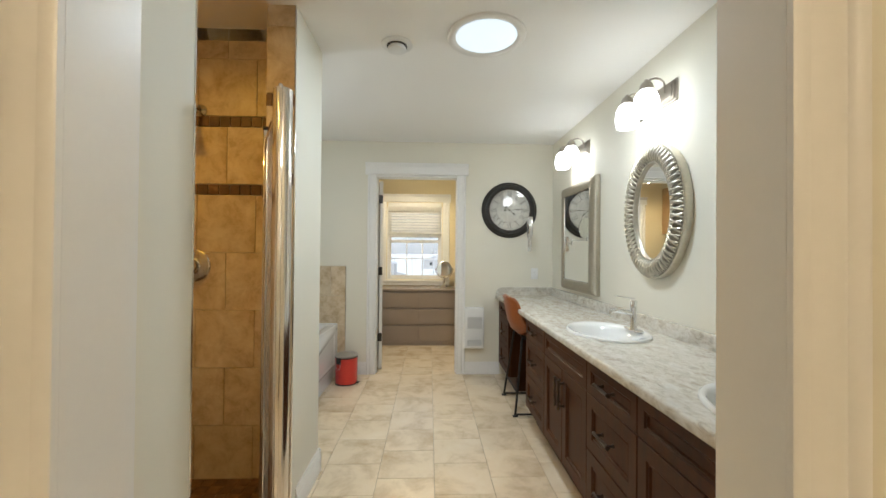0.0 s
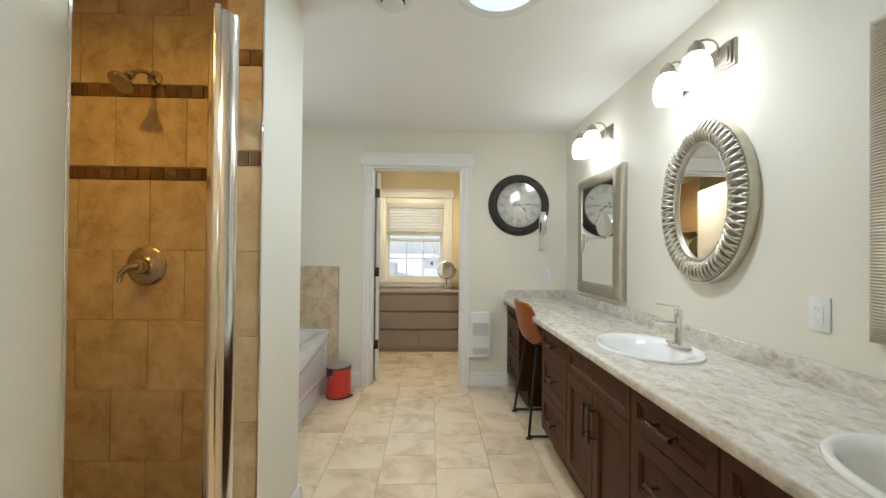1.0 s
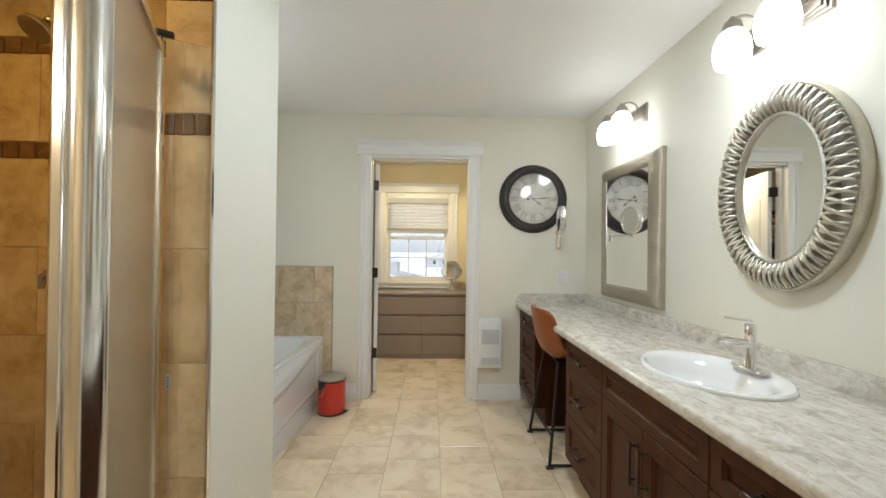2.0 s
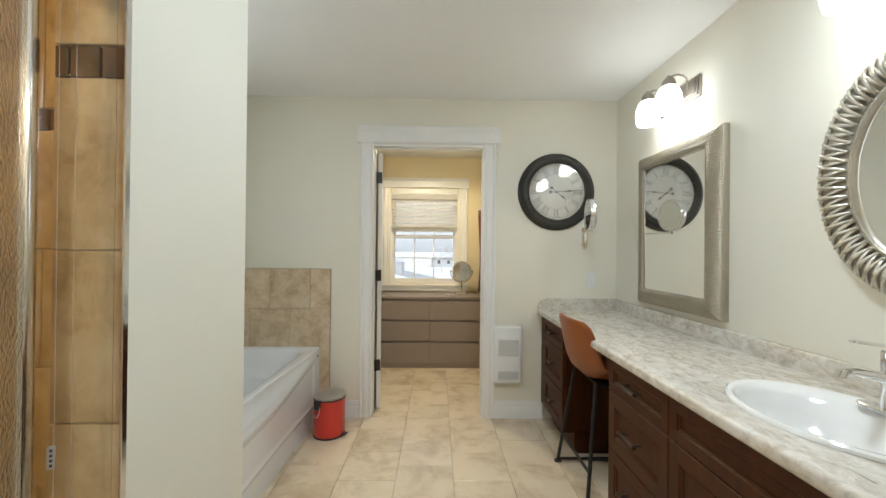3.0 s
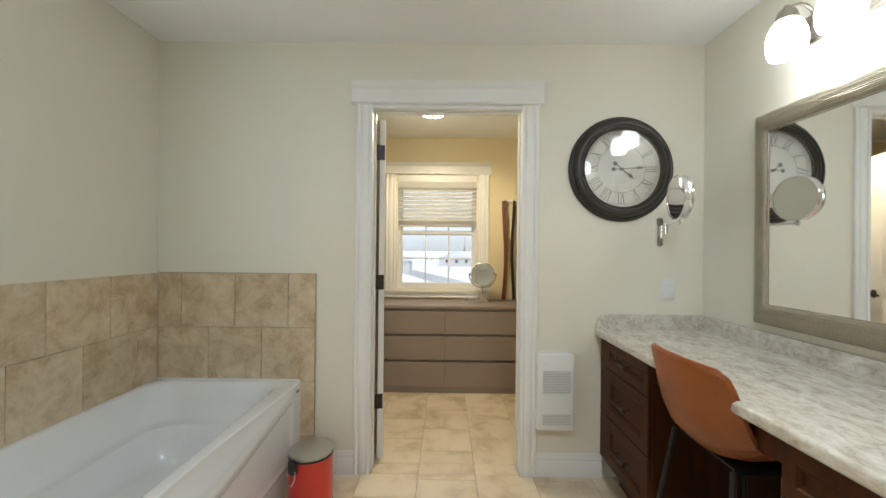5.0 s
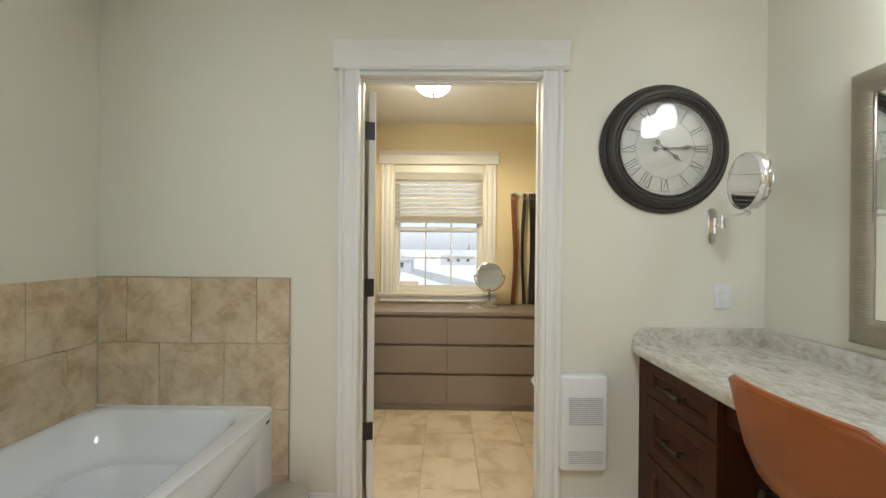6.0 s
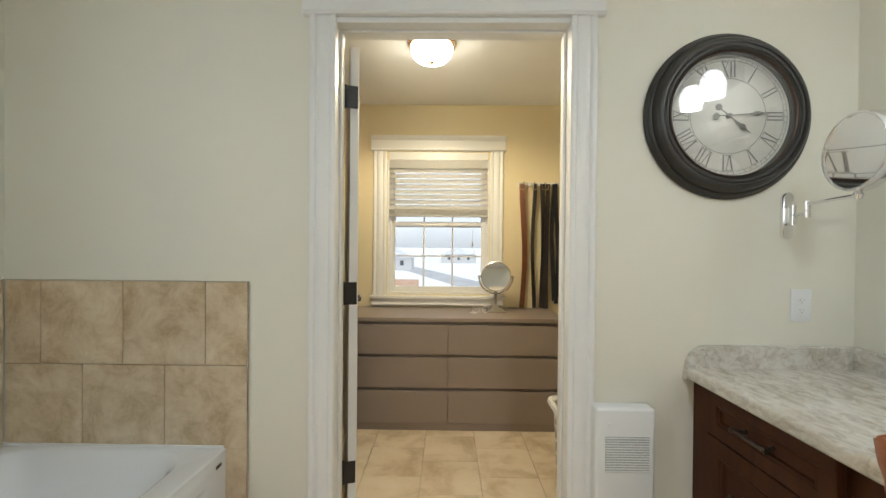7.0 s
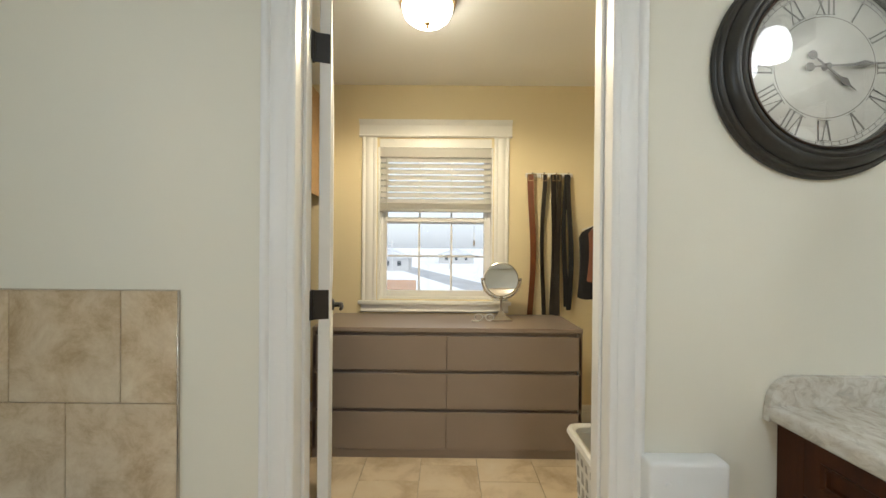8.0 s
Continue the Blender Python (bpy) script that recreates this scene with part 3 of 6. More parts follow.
def tub():
    t = thing("bathtub", (-0.6, 3.6, 0), "white acrylic alcove bathtub with moulded apron", "bathtub")
    x0, x1, y0, y1 = W + 0.001, TF, PN + 0.002, N - 0.001

    def rr(ax0, ax1, ay0, ay1, r, z, n=8, front=0.0):
        """A rounded ring whose long sides are divided too; front pulls the room side in along its length."""
        pts = []
        for cx, cy, a0 in ((ax1 - r, ay1 - r, 0), (ax0 + r, ay1 - r, 90), (ax0 + r, ay0 + r, 180), (ax1 - r, ay0 + r, 270)):
            for k in range(n + 1):
                a = radians(a0 + 90 * k / n)
                pts.append(Vector((cx + r * math.cos(a), cy + r * math.sin(a), z)))
        a, b = pts[-1], pts[0]
        for k in range(1, 40):
            pts.append(a + (b - a) * k / 40)
        if front:
            for p in pts:
                u = (p.y - y0) / (y1 - y0)
                sw = min(1.0, (1 - u) * 1.9)
                if p.x > ax1 - 0.02:
                    p.x -= front * sw * sw * (3 - 2 * sw)
        return pts
    loops = [rr(x0, x1, y0, y1, 0.004, TZ - 0.012, front=0.045), rr(x0, x1, y0, y1, 0.006, TZ - 0.006, front=0.045), rr(x0 + 0.006, x1 - 0.006, y0 + 0.006, y1 - 0.006, 0.008, TZ, front=0.045),
             rr(x0 + 0.03, x1 - 0.088, y0 + 0.08, y1 - 0.032, 0.13, TZ - 0.001), rr(x0 + 0.036, x1 - 0.098, y0 + 0.09, y1 - 0.04, 0.13, TZ - 0.006),
             rr(x0 + 0.046, x1 - 0.112, y0 + 0.105, y1 - 0.052, 0.135, TZ - 0.024), rr(x0 + 0.07, x1 - 0.135, y0 + 0.14, y1 - 0.085, 0.15, TZ - 0.1),
             rr(x0 + 0.085, x1 - 0.15, y0 + 0.18, y1 - 0.11, 0.16, TZ - 0.17), rr(x0 + 0.1, x1 - 0.165, y0 + 0.2, y1 - 0.125, 0.16, TZ - 0.182),
             rr(x0 + 0.128, x1 - 0.19, y0 + 0.23, y1 - 0.15, 0.15, TZ - 0.19), rr(x0 + 0.145, x1 - 0.205, y0 + 0.28, y1 - 0.175, 0.15, TZ - 0.26),
             rr(x0 + 0.165, x1 - 0.225, y0 + 0.33, y1 - 0.2, 0.14, TZ - 0.345), rr(x0 + 0.2, x1 - 0.26, y0 + 0.37, y1 - 0.24, 0.11, TZ - 0.372)]
    part("basin", bridge(loops, False, True), ACRYLIC, t)
    # apron: the rim recedes from the corner, two raised curves sweep down from it
    ny, nz = 90, 60
    bm = bmesh.new()
    grid = []
    for i in range(ny + 1):
        u = i / ny
        y = y0 + (y1 - y0) * u
        sw = min(1.0, (1 - u) * 1.9)
        sw = sw * sw * (3 - 2 * sw)
        row = []
        for j in range(nz + 1):
            d = (TZ - 0.012) * j / nz
            bow = 0.03 + 0.095 * sw
            k = min(1, max(0, d / bow))
            x = TF - 0.045 * sw * (1 - k * k * (3 - 2 * k))
            for c, amp, wd in ((bow * 0.62, 0.0045, 0.015), (bow, 0.0055, 0.014)):
                q = (d - c) / wd
                x += amp * sw * math.exp(-q * q)
            if d > bow + 0.035 and 0.06 < u < 0.93:
                x -= 0.006
            low = 0.36 + 0.1 * (u - 0.5) ** 2
            q = (d - low) / 0.012
            x += 0.007 * math.exp(-q * q)
            row.append(bm.verts.new((x, y, TZ - 0.012 - d)))
        grid.append(row)
    for i in range(ny):
        for j in range(nz):
            bm.faces.new([grid[i][j], grid[i][j + 1], grid[i + 1][j + 1], grid[i + 1][j]])
    part("apron", bm, ACRYLIC, t)
    bead = box(x0, x0 + 0.006, y0, y1, TZ - 0.004, TZ + 0.008, 0.002)
    part("caulk_bead", bead, PLASTIC, t, "white caulk bead")
    part("caulk_bead", box(x0 + 0.006, x1 - 0.004, y1 - 0.014, y1 - 0.008, TZ - 0.004, TZ + 0.008, 0.002), PLASTIC, t, "white caulk bead")
    part("badge", moved(box(-0.002, 0.002, -0.016, 0.016, -0.006, 0.006, 0.002, 2), Matrix.Translation((TF + 0.001, y1 - 0.05, TZ - 0.045))), BRONZE, t, "small dark oval badge")
    return t


tub()

# ---- dresser in the closet ----
DY, DL, DR, DT = 5.72, -0.17, 1.432, 0.78
dresser = thing("dresser", (0.63, 5.95, 0), "taupe laminate six-drawer dresser under the window", "dresser")
part("top", box(DL, DR, DY - 0.004, CN - 0.02, DT - 0.026, DT, 0.002), TAUPE, dresser)
bm = box(DL + 0.001, DL + 0.022, DY, CN - 0.022, 0, DT - 0.027, 0.001)
box(DR - 0.022, DR - 0.001, DY, CN - 0.022, 0, DT - 0.027, 0.001, into=bm)
box(DL + 0.022, DR - 0.022, DY + 0.03, CN - 0.022, 0.05, DT - 0.027, into=bm)
part("carcass", bm, TAUPE, dresser)
part("plinth", box(DL + 0.022, DR - 0.022, DY + 0.012, DY + 0.029, 0.0, 0.05, 0.001), TAUPE, dresser)
MIDX = 0.627
for a, b in ((DL + 0.004, MIDX - 0.0015), (MIDX + 0.0015, DR - 0.004)):
    for z0, z1 in ((0.055, 0.276), (0.298, 0.506), (0.528, 0.73)):
        part("drawer", box(a, b, DY, DY + 0.02, z0, z1, 0.0015), TAUPE, dresser)
# ---- lamps ----


def vanity_light(s):
    """Two opal shades on a stepped plate; s is the plate's south end."""
    f = thing("vanity_light", (E, s + 0.18, 2.17), "brushed nickel wall light with two lit opal glass shades", "wall light", group="vanity lights")
    z0, z1 = 2.118, 2.236
    bm = box(E - 0.012, E - 0.0005, s, s + 0.36, z0, z1, 0.002)
    box(E - 0.02, E - 0.012, s + 0.012, s + 0.348, z0 + 0.012, z1 - 0.012, 0.002, into=bm)
    box(E - 0.026, E - 0.02, s + 0.024, s + 0.336, z0 + 0.024, z1 - 0.024, 0.002, into=bm)
    part("back_plate", bm, LAMPNICKEL, f)
    for y in (s + 0.078, s + 0.283):
        x = E - 0.13
        arc = [Vector((E - 0.025, y, 2.178))] + [Vector((E - 0.078 + 0.052 * math.cos(a), y, 2.222 + 0.042 * math.sin(a))) for a in [radians(q) for q in (0, 30, 60, 90, 120, 150, 180)]]
        part("arm", tube(arc, 0.006, 10), LAMPNICKEL, f)
        part("socket", lathe([(0, 0.06), (0.01, 0.058), (0.013, 0.05), (0.03, 0.035), (0.036, 0.015), (0.037, 0.0), (0, 0)], 24, Matrix.Translation((x, y, 2.196))), LAMPNICKEL, f)
        part("shade", lathe([(0.034, 0.0), (0.05, -0.015), (0.064, -0.05), (0.069, -0.09), (0.066, -0.13), (0.058, -0.155), (0.054, -0.155), (0.062, -0.12), (0.064, -0.09), (0.059, -0.05), (0.045, -0.017), (0.03, -0.004)], 32, Matrix.Translation((x, y, 2.196)) @ Matrix.Diagonal((0.97, 0.97, 0.92, 1))), OPAL, f, "lit white opal glass shade")
    return f


for s in (2.43, 3.55):
    vanity_light(s)

lamp = thing("closet_ceiling_light", (0.52, 5.25, CC), "flush ceiling light with brass rim and lit glass bowl", "ceiling light")
m = Matrix.Translation((0.52, 5.25, CC))
part("rim", lathe([(0, -0.001), (0.132, -0.001), (0.137, -0.012), (0.13, -0.034), (0.112, -0.038), (0, -0.036)], 40, m), mat("aged_brass", (0.45, 0.3, 0.14), 0.3, 0.9), lamp, "aged brass rim")
part("bowl", lathe([(0.118, -0.037), (0.117, -0.055), (0.106, -0.085), (0.084, -0.104), (0.05, -0.112), (0.02, -0.113), (0, -0.113)], 40, m), OPALWARM, lamp, "lit frosted glass bowl")
part("finial", lathe([(0, -0.112), (0.012, -0.114), (0.014, -0.12), (0.006, -0.126), (0.009, -0.134), (0, -0.14)], 16, m), mat("brass", (0.5, 0.34, 0.15), 0.25, 1.0), lamp, "brass finial")

tubelight = thing("daylight_tube", (TX, TY, C), "round daylight tube with white ring and pale blue diffuser", "skylight")
m = Matrix.Translation((TX, TY, C))
part("ring", lathe([(0.165, 0.0), (0.165, -0.004), (0.174, -0.012), (0.195, -0.014), (0.21, -0.008), (0.214, -0.0005)], 56, m), TRIM, tubelight)
part("diffuser", lathe([(0.166, -0.003), (0.15, -0.006), (0, -0.008)], 48, m), TUBE, tubelight, "glowing pale blue diffuser")


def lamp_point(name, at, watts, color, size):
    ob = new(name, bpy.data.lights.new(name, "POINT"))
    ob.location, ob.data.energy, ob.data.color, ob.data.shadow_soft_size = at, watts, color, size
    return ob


closet_bulb = new("closet_bulb", bpy.data.lights.new("closet_bulb", "SPOT"))
closet_bulb.location, closet_bulb.data.energy, closet_bulb.data.color, closet_bulb.data.shadow_soft_size = (0.52, 5.25, CC - 0.17), CLOSET_WATTS, (1.0, 0.79, 0.5), 0.05
closet_bulb.data.spot_size, closet_bulb.data.spot_blend = radians(176), 0.4
tube_sky = new("tube_daylight", bpy.data.lights.new("tube_daylight", "AREA"))
tube_sky.data.shape, tube_sky.data.size, tube_sky.data.energy, tube_sky.data.color = "DISK", 0.31, TUBE_WATTS, (0.85, 0.93, 1.0)
tube_sky.location = (TX, TY, C - 0.012)

down = thing("shower_downlight", (-0.54, 1.8, 2.53), "recessed shower downlight in the ceiling", "downlight")
part("trim_ring", lathe([(0.05, 0), (0.05, -0.004), (0.075, -0.006), (0.08, -0.0005)], 32, Matrix.Translation((-0.54, 1.8, 2.53))), TRIM, down)
bulb = new("shower_bulb", bpy.data.lights.new("shower_bulb", "SPOT"))
bulb.location, bulb.data.energy, bulb.data.color, bulb.data.shadow_soft_size = (-0.54, 1.8, 2.515), SHOWER_WATTS, (1.0, 0.52, 0.06), 0.035
bulb.data.spot_size, bulb.data.spot_blend = radians(168), 1.0
# frame of the added opening, out of view
fill_frame = thing("unseen_window", (W - 0.06, 3.06, UZ0), "added white frame of an unseen fill-light opening over the bathtub", "window", kind="structure")
for nm, q in (("window_frame", (UY0, UY0 + 0.05, UZ0, UZ1)), ("window_frame", (UY1 - 0.05, UY1, UZ0, UZ1)), ("window_frame", (UY0 + 0.05, UY1 - 0.05, UZ0, UZ0 + 0.05)), ("window_frame", (UY0 + 0.05, UY1 - 0.05, UZ1 - 0.05, UZ1))):
    part(nm, box(W - 0.1, W - 0.03, q[0], q[1], q[2], q[3], 0.003), TRIM, fill_frame)
# added area lamp in that opening, brightens the tub alcove and ceiling
tub_fill = new("tub_fill_light", bpy.data.lights.new("tub_fill_light", "AREA"))
tub_fill.data.shape, tub_fill.data.size, tub_fill.data.size_y = "RECTANGLE", UY1 - UY0 - 0.1, UZ1 - UZ0 - 0.1
tub_fill.data.energy, tub_fill.data.color = TUB_FILL_WATTS, (0.93, 0.96, 1.0)
tub_fill.matrix_world = look((W - 0.07, (UY0 + UY1) / 2, (UZ0 + UZ1) / 2), (W + 1, (UY0 + UY1) / 2, (UZ0 + UZ1) / 2))
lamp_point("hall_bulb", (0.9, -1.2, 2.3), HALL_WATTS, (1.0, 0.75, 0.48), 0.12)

# ---- window of the closet ----
wtrim = thing("window_trim", (0.54, CN, 1.4), "white window casing with capped head and stool", "window trim", kind="structure")
prof = [(0, 0), (0, 0.01), (0.004, 0.013), (0.016, 0.014), (0.022, 0.0135), (0.026, 0.0075), (0.031, 0.0085), (0.04, 0.0115), (0.055, 0.0125), (0.07, 0.0115), (0.076, 0.0085), (0.081, 0.0078), (0.086, 0.0145), (0.093, 0.0172), (0.1, 0.0178), (0.107, 0.01), (0.107, 0)]
part("casing_side", prism(prof, (WX0 - 0.006, CN, WZ0), (WX0 - 0.006, CN, 2.043), (-1, 0, 0), (0, -1, 0)), TRIM, wtrim)
part("casing_side", prism(prof, (WX1 + 0.006, CN, WZ0), (WX1 + 0.006, CN, 2.043), (1, 0, 0), (0, -1, 0)), TRIM, wtrim)
headp = [(0, 0), (0, 0.02), (0.008, 0.026), (0.014, 0.02), (0.085, 0.02), (0.09, 0.026), (0.1, 0.03), (0.11, 0.04), (0.119, 0.042), (0.119, 0)]
part("casing_head", prism(headp, (-0.006, CN, 2.043), (1.086, CN, 2.043), (0, 0, 1), (0, -1, 0)), TRIM, wtrim)
part("stool", box(-0.006, 1.086, CN - 0.045, CN + 0.02, 0.846, 0.872, 0.005, 2), TRIM, wtrim)
for nm, q in (("jamb_side", (WX0 - 0.0005, WX0 + 0.012, WZ0, WZ1)), ("jamb_side", (WX1 - 0.012, WX1 + 0.0005, WZ0, WZ1)), ("jamb_head", (WX0 + 0.012, WX1 - 0.012, WZ1 - 0.004, WZ1 + 0.06))):
    part(nm, box(q[0], q[1], CN - 0.002, CN + 0.049, q[2], q[3], 0.001), TRIM, wtrim)
apron = [(0, 0), (0, 0.016), (-0.03, 0.018), (-0.042, 0.028), (-0.05, 0.026), (-0.058, 0.012), (-0.058, 0)]
part("apron", prism(apron, (0.012, CN, 0.845), (1.068, CN, 0.845), (0, 0, 1), (0, -1, 0)), TRIM, wtrim)
VINYL = mat("window_vinyl", (0.82, 0.82, 0.82), 0.4, vary=0.01)
win = thing("window_1", (0.54, CN + 0.08, 1.4), "white vinyl hung window with grilles", "window", kind="structure")
fy = CN + 0.085


def sash(y0, y1, z0, z1, name):
    xa, xb, r = WX0 + 0.024, WX1 - 0.024, 0.034
    bm = box(xa, xa + r, y0, y1, z0, z1, 0.003)
    box(xb - r, xb, y0, y1, z0, z1, 0.003, into=bm)
    box(xa + r, xb - r, y0, y1, z0, z0 + r + 0.01, 0.003, into=bm)
    box(xa + r, xb - r, y0, y1, z1 - r, z1, 0.003, into=bm)
    s = part(name, bm, VINYL, win)
    ym = (y0 + y1) / 2
    for k in (1, 2):
        x = xa + r + (xb - xa - 2 * r) * k / 3
        part("muntin", box(x - 0.007, x + 0.007, ym - 0.005, ym + 0.005, z0 + r, z1 - r, 0.001), VINYL, s)
    zm = (z0 + z1 + 0.01) / 2
    part("muntin", box(xa + r, xb - r, ym - 0.0045, ym + 0.0045, zm - 0.007, zm + 0.007, 0.001), VINYL, s)
    g = part("pane", box(xa + r - 0.005, xb - r + 0.005, ym + 0.006, ym + 0.009, z0 + r - 0.005, z1 - r + 0.005), GLASS, s)
    g.visible_shadow = False
    return s


bm = box(WX0, WX0 + 0.028, CN + 0.05, CN + 0.14, WZ0, WZ1, 0.002)
box(WX1 - 0.028, WX1, CN + 0.05, CN + 0.14, WZ0, WZ1, 0.002, into=bm)
box(WX0 + 0.028, WX1 - 0.028, CN + 0.05, CN + 0.14, WZ0, WZ0 + 0.02, 0.002, into=bm)
box(WX0 + 0.028, WX1 - 0.028, CN + 0.05, CN + 0.14, WZ1 - 0.028, WZ1, 0.002, into=bm)
part("window_frame", bm, VINYL, win)
sash(CN + 0.06, CN + 0.09, WZ0 + 0.02, 1.475, "lower_sash")
sash(CN + 0.1, CN + 0.13, 1.43, WZ1 - 0.028, "upper_sash")

blind = thing("window_blind", (0.54, CN + 0.03, 1.97), "white faux-wood blind half raised in the window", "blind")
part("headrail", box(WX0 + 0.004, WX1 - 0.004, CN + 0.004, CN + 0.05, 1.905, 1.972, 0.003), BLIND, blind)
for k in range(8):
    z = 1.888 - 0.0425 * k
    bm = box(-0.413, 0.413, -0.024, 0.024, -0.0015, 0.0015, 0.001)
    part("slat", moved(bm, Matrix.Translation((0.54, CN + 0.026, z)) @ Matrix.Rotation(radians(52), 4, "X")), BLIND, blind)
for k in range(7):
    part("slat", box(0.132, 0.948, CN + 0.002, CN + 0.05, 1.535 + 0.006 * k, 1.5385 + 0.006 * k), BLIND, blind)
part("bottom_rail", box(0.132, 0.948, CN + 0.001, CN + 0.05, 1.512, 1.532, 0.003), BLIND, blind)
for x in (0.24, 0.84):
    part("ladder_cord", tube([(x, CN + 0.0, 1.9), (x, CN + 0.0, 1.52)], 0.0012, 6), BLIND, blind)
part("wand", tube([(0.19, CN - 0.006, 1.9), (0.19, CN - 0.008, 1.21)], 0.0035, 8), BLIND, blind, "thin tilt wand")
part("lift_cord", tube([(0.82, CN - 0.006, 1.5), (0.82, CN - 0.006, 1.3)], 0.0012, 6), BLIND, blind)
part("cord_tassel", lathe([(0, 0.02), (0.006, 0.018), (0.008, -0.018), (0, -0.02)], 10, Matrix.Translation((0.82, CN - 0.006, 1.29))), NICKEL, blind, "grey cord tassel")

# ---- closet door, open into the closet ----
LX = 0.226                                    # hinge edge of the open leaf
door = thing("door_1", (LX, N + 0.12, 0), "white two-panel door standing open into the closet", "door", kind="structure")
TH = radians(106)
turn = Matrix.Translation((LX, N + 0.12, 0)) @ Matrix.Rotation(TH, 4, "Z")


def leaf():
    w, h, t = 0.84, 2.065, 0.035
    bm = box(0.011, w, -t, 0, 0.012, h, 0.002)
    return bm


part("leaf", moved(leaf(), turn), DOORP, door)


def panel(z0, z1, arch, face):
    """A raised panel with an arched head on one face of the leaf."""
    x0, x1, n = 0.13, 0.72, 16
    base = [(x0, z0), (x1, z0), (x1, z1)] + [(x1 - (x1 - x0) * k / n, z1 + arch * math.sin(math.pi * k / n)) for k in range(1, n)] + [(x0, z1)]
    cx, cz = (x0 + x1) / 2, (z0 + z1) / 2
    loops = []
    for s, d in ((1.0, 0.0), (0.985, 0.004), (0.96, 0.001), (0.9, 0.001), (0.86, 0.005)):
        y = d + 0.0002 if face else -0.035 - d - 0.0002
        loops.append([Vector((cx + (x - cx) * s, y, cz + (z - cz) * (1 - (1 - s) * 0.6))) for x, z in base])
    return bridge(loops, False, True)


for face in (0, 1):
    part("panel", moved(panel(0.25, 0.95, 0.0, face), turn), DOORP, door)
    part("panel", moved(panel(1.1, 1.82, 0.09, face), turn), DOORP, door)
for z in (1.865, 1.08, 0.36):
    h = part("hinge", moved(box(0.0082, 0.0106, -0.031, 0.017, z - 0.045, z + 0.045, 0.001), turn), HINGE, door, "dark bronze hinge")
    part("knuckle", tube([(DX0 + 0.001, N + 0.124, z - 0.046), (DX0 + 0.001, N + 0.124, z + 0.046)], 0.006, 10), HINGE, h)
    part("hinge_leaf", box(DX0 + 0.0002, DX0 + 0.0022, N + 0.085, N + 0.12, z - 0.045, z + 0.045, 0.001), HINGE, h)

for face in (-1, 1):
    yf = 0.0005 if face > 0 else -0.0355
    m = turn @ Matrix.Translation((0.775, yf, 0.965)) @ Matrix.Rotation(radians(-90 * face), 4, "X")
    lv = part("door_handle", moved(lathe([(0.031, 0), (0.031, 0.004), (0.026, 0.009), (0.012, 0.012), (0.011, 0.04), (0, 0.041)], 28), m), HINGE, door, "dark bronze lever handle")
    yl = yf + face * 0.043
    part("lever", moved(tube([(0.783, yl, 0.965), (0.753, yl, 0.967), (0.713, yl + face * 0.004, 0.966), (0.673, yl, 0.96), (0.663, yl - face * 0.004, 0.958)], [0.011, 0.0105, 0.009, 0.008, 0.006], 12), turn), HINGE, lv)
part("latch_plate", moved(box(0.8395, 0.8412, -0.029, -0.006, 0.937, 0.993, 0.0005), turn), HINGE, door, "dark latch plate")

# ---- clock ----
KX, KZ, KR = 1.615, 1.746, 0.297
clock = thing("wall_clock", (KX, N, KZ), "large round black wall clock with cream roman dial", "clock")
KM = Matrix.Translation((KX, N, KZ)) @ Matrix.Rotation(radians(90), 4, "X")
part("frame", lathe([(0.2, 0.0005), (KR - 0.004, 0.0005), (KR, 0.005), (KR, 0.011), (KR - 0.004, 0.016), (0.29, 0.017), (0.288, 0.023), (0.284, 0.027), (0.279, 0.028), (0.276, 0.026), (0.273, 0.034), (0.268, 0.043), (0.261, 0.05), (0.254, 0.053), (0.249, 0.052), (0.247, 0.047), (0.244, 0.047), (0.242, 0.05), (0.238, 0.052), (0.234, 0.051), (0.232, 0.046), (0.229, 0.046), (0.222, 0.04), (0.219, 0.03), (0.218, 0.012)], 72, KM), CLOCKBLACK, clock)
part("inner_ring", lathe([(0.2225, 0.036), (0.2235, 0.045), (0.2205, 0.0465), (0.217, 0.044), (0.217, 0.036)], 72, KM), BRONZE, clock, "thin bronze ring")
dial = part("dial", lathe([(0.2185, 0.014), (0, 0.014)], 64, KM), DIAL, clock, "cream paper dial")


def annulus(r0, r1, z):
    return lathe([(r0, z), (r1, z)], 72, KM)


for r0, r1 in ((0.1335, 0.1355), (0.1975, 0.199), (0.2085, 0.21)):
    part("dial_ring", annulus(r0, r1, 0.0146), INK, dial)
bm = bmesh.new()
for k in range(60):
    a = 2 * math.pi * k / 60
    m = KM @ Matrix.Rotation(-a, 4, "Z") @ Matrix.Translation((0, 0.2035, 0.0145))
    merge(bm, moved(box(-0.0007, 0.0007, -0.005, 0.005, -0.0002, 0.0004), m))
ob = part("minute_ticks", bm, INK, dial)
ob["kind"] = "stuff"


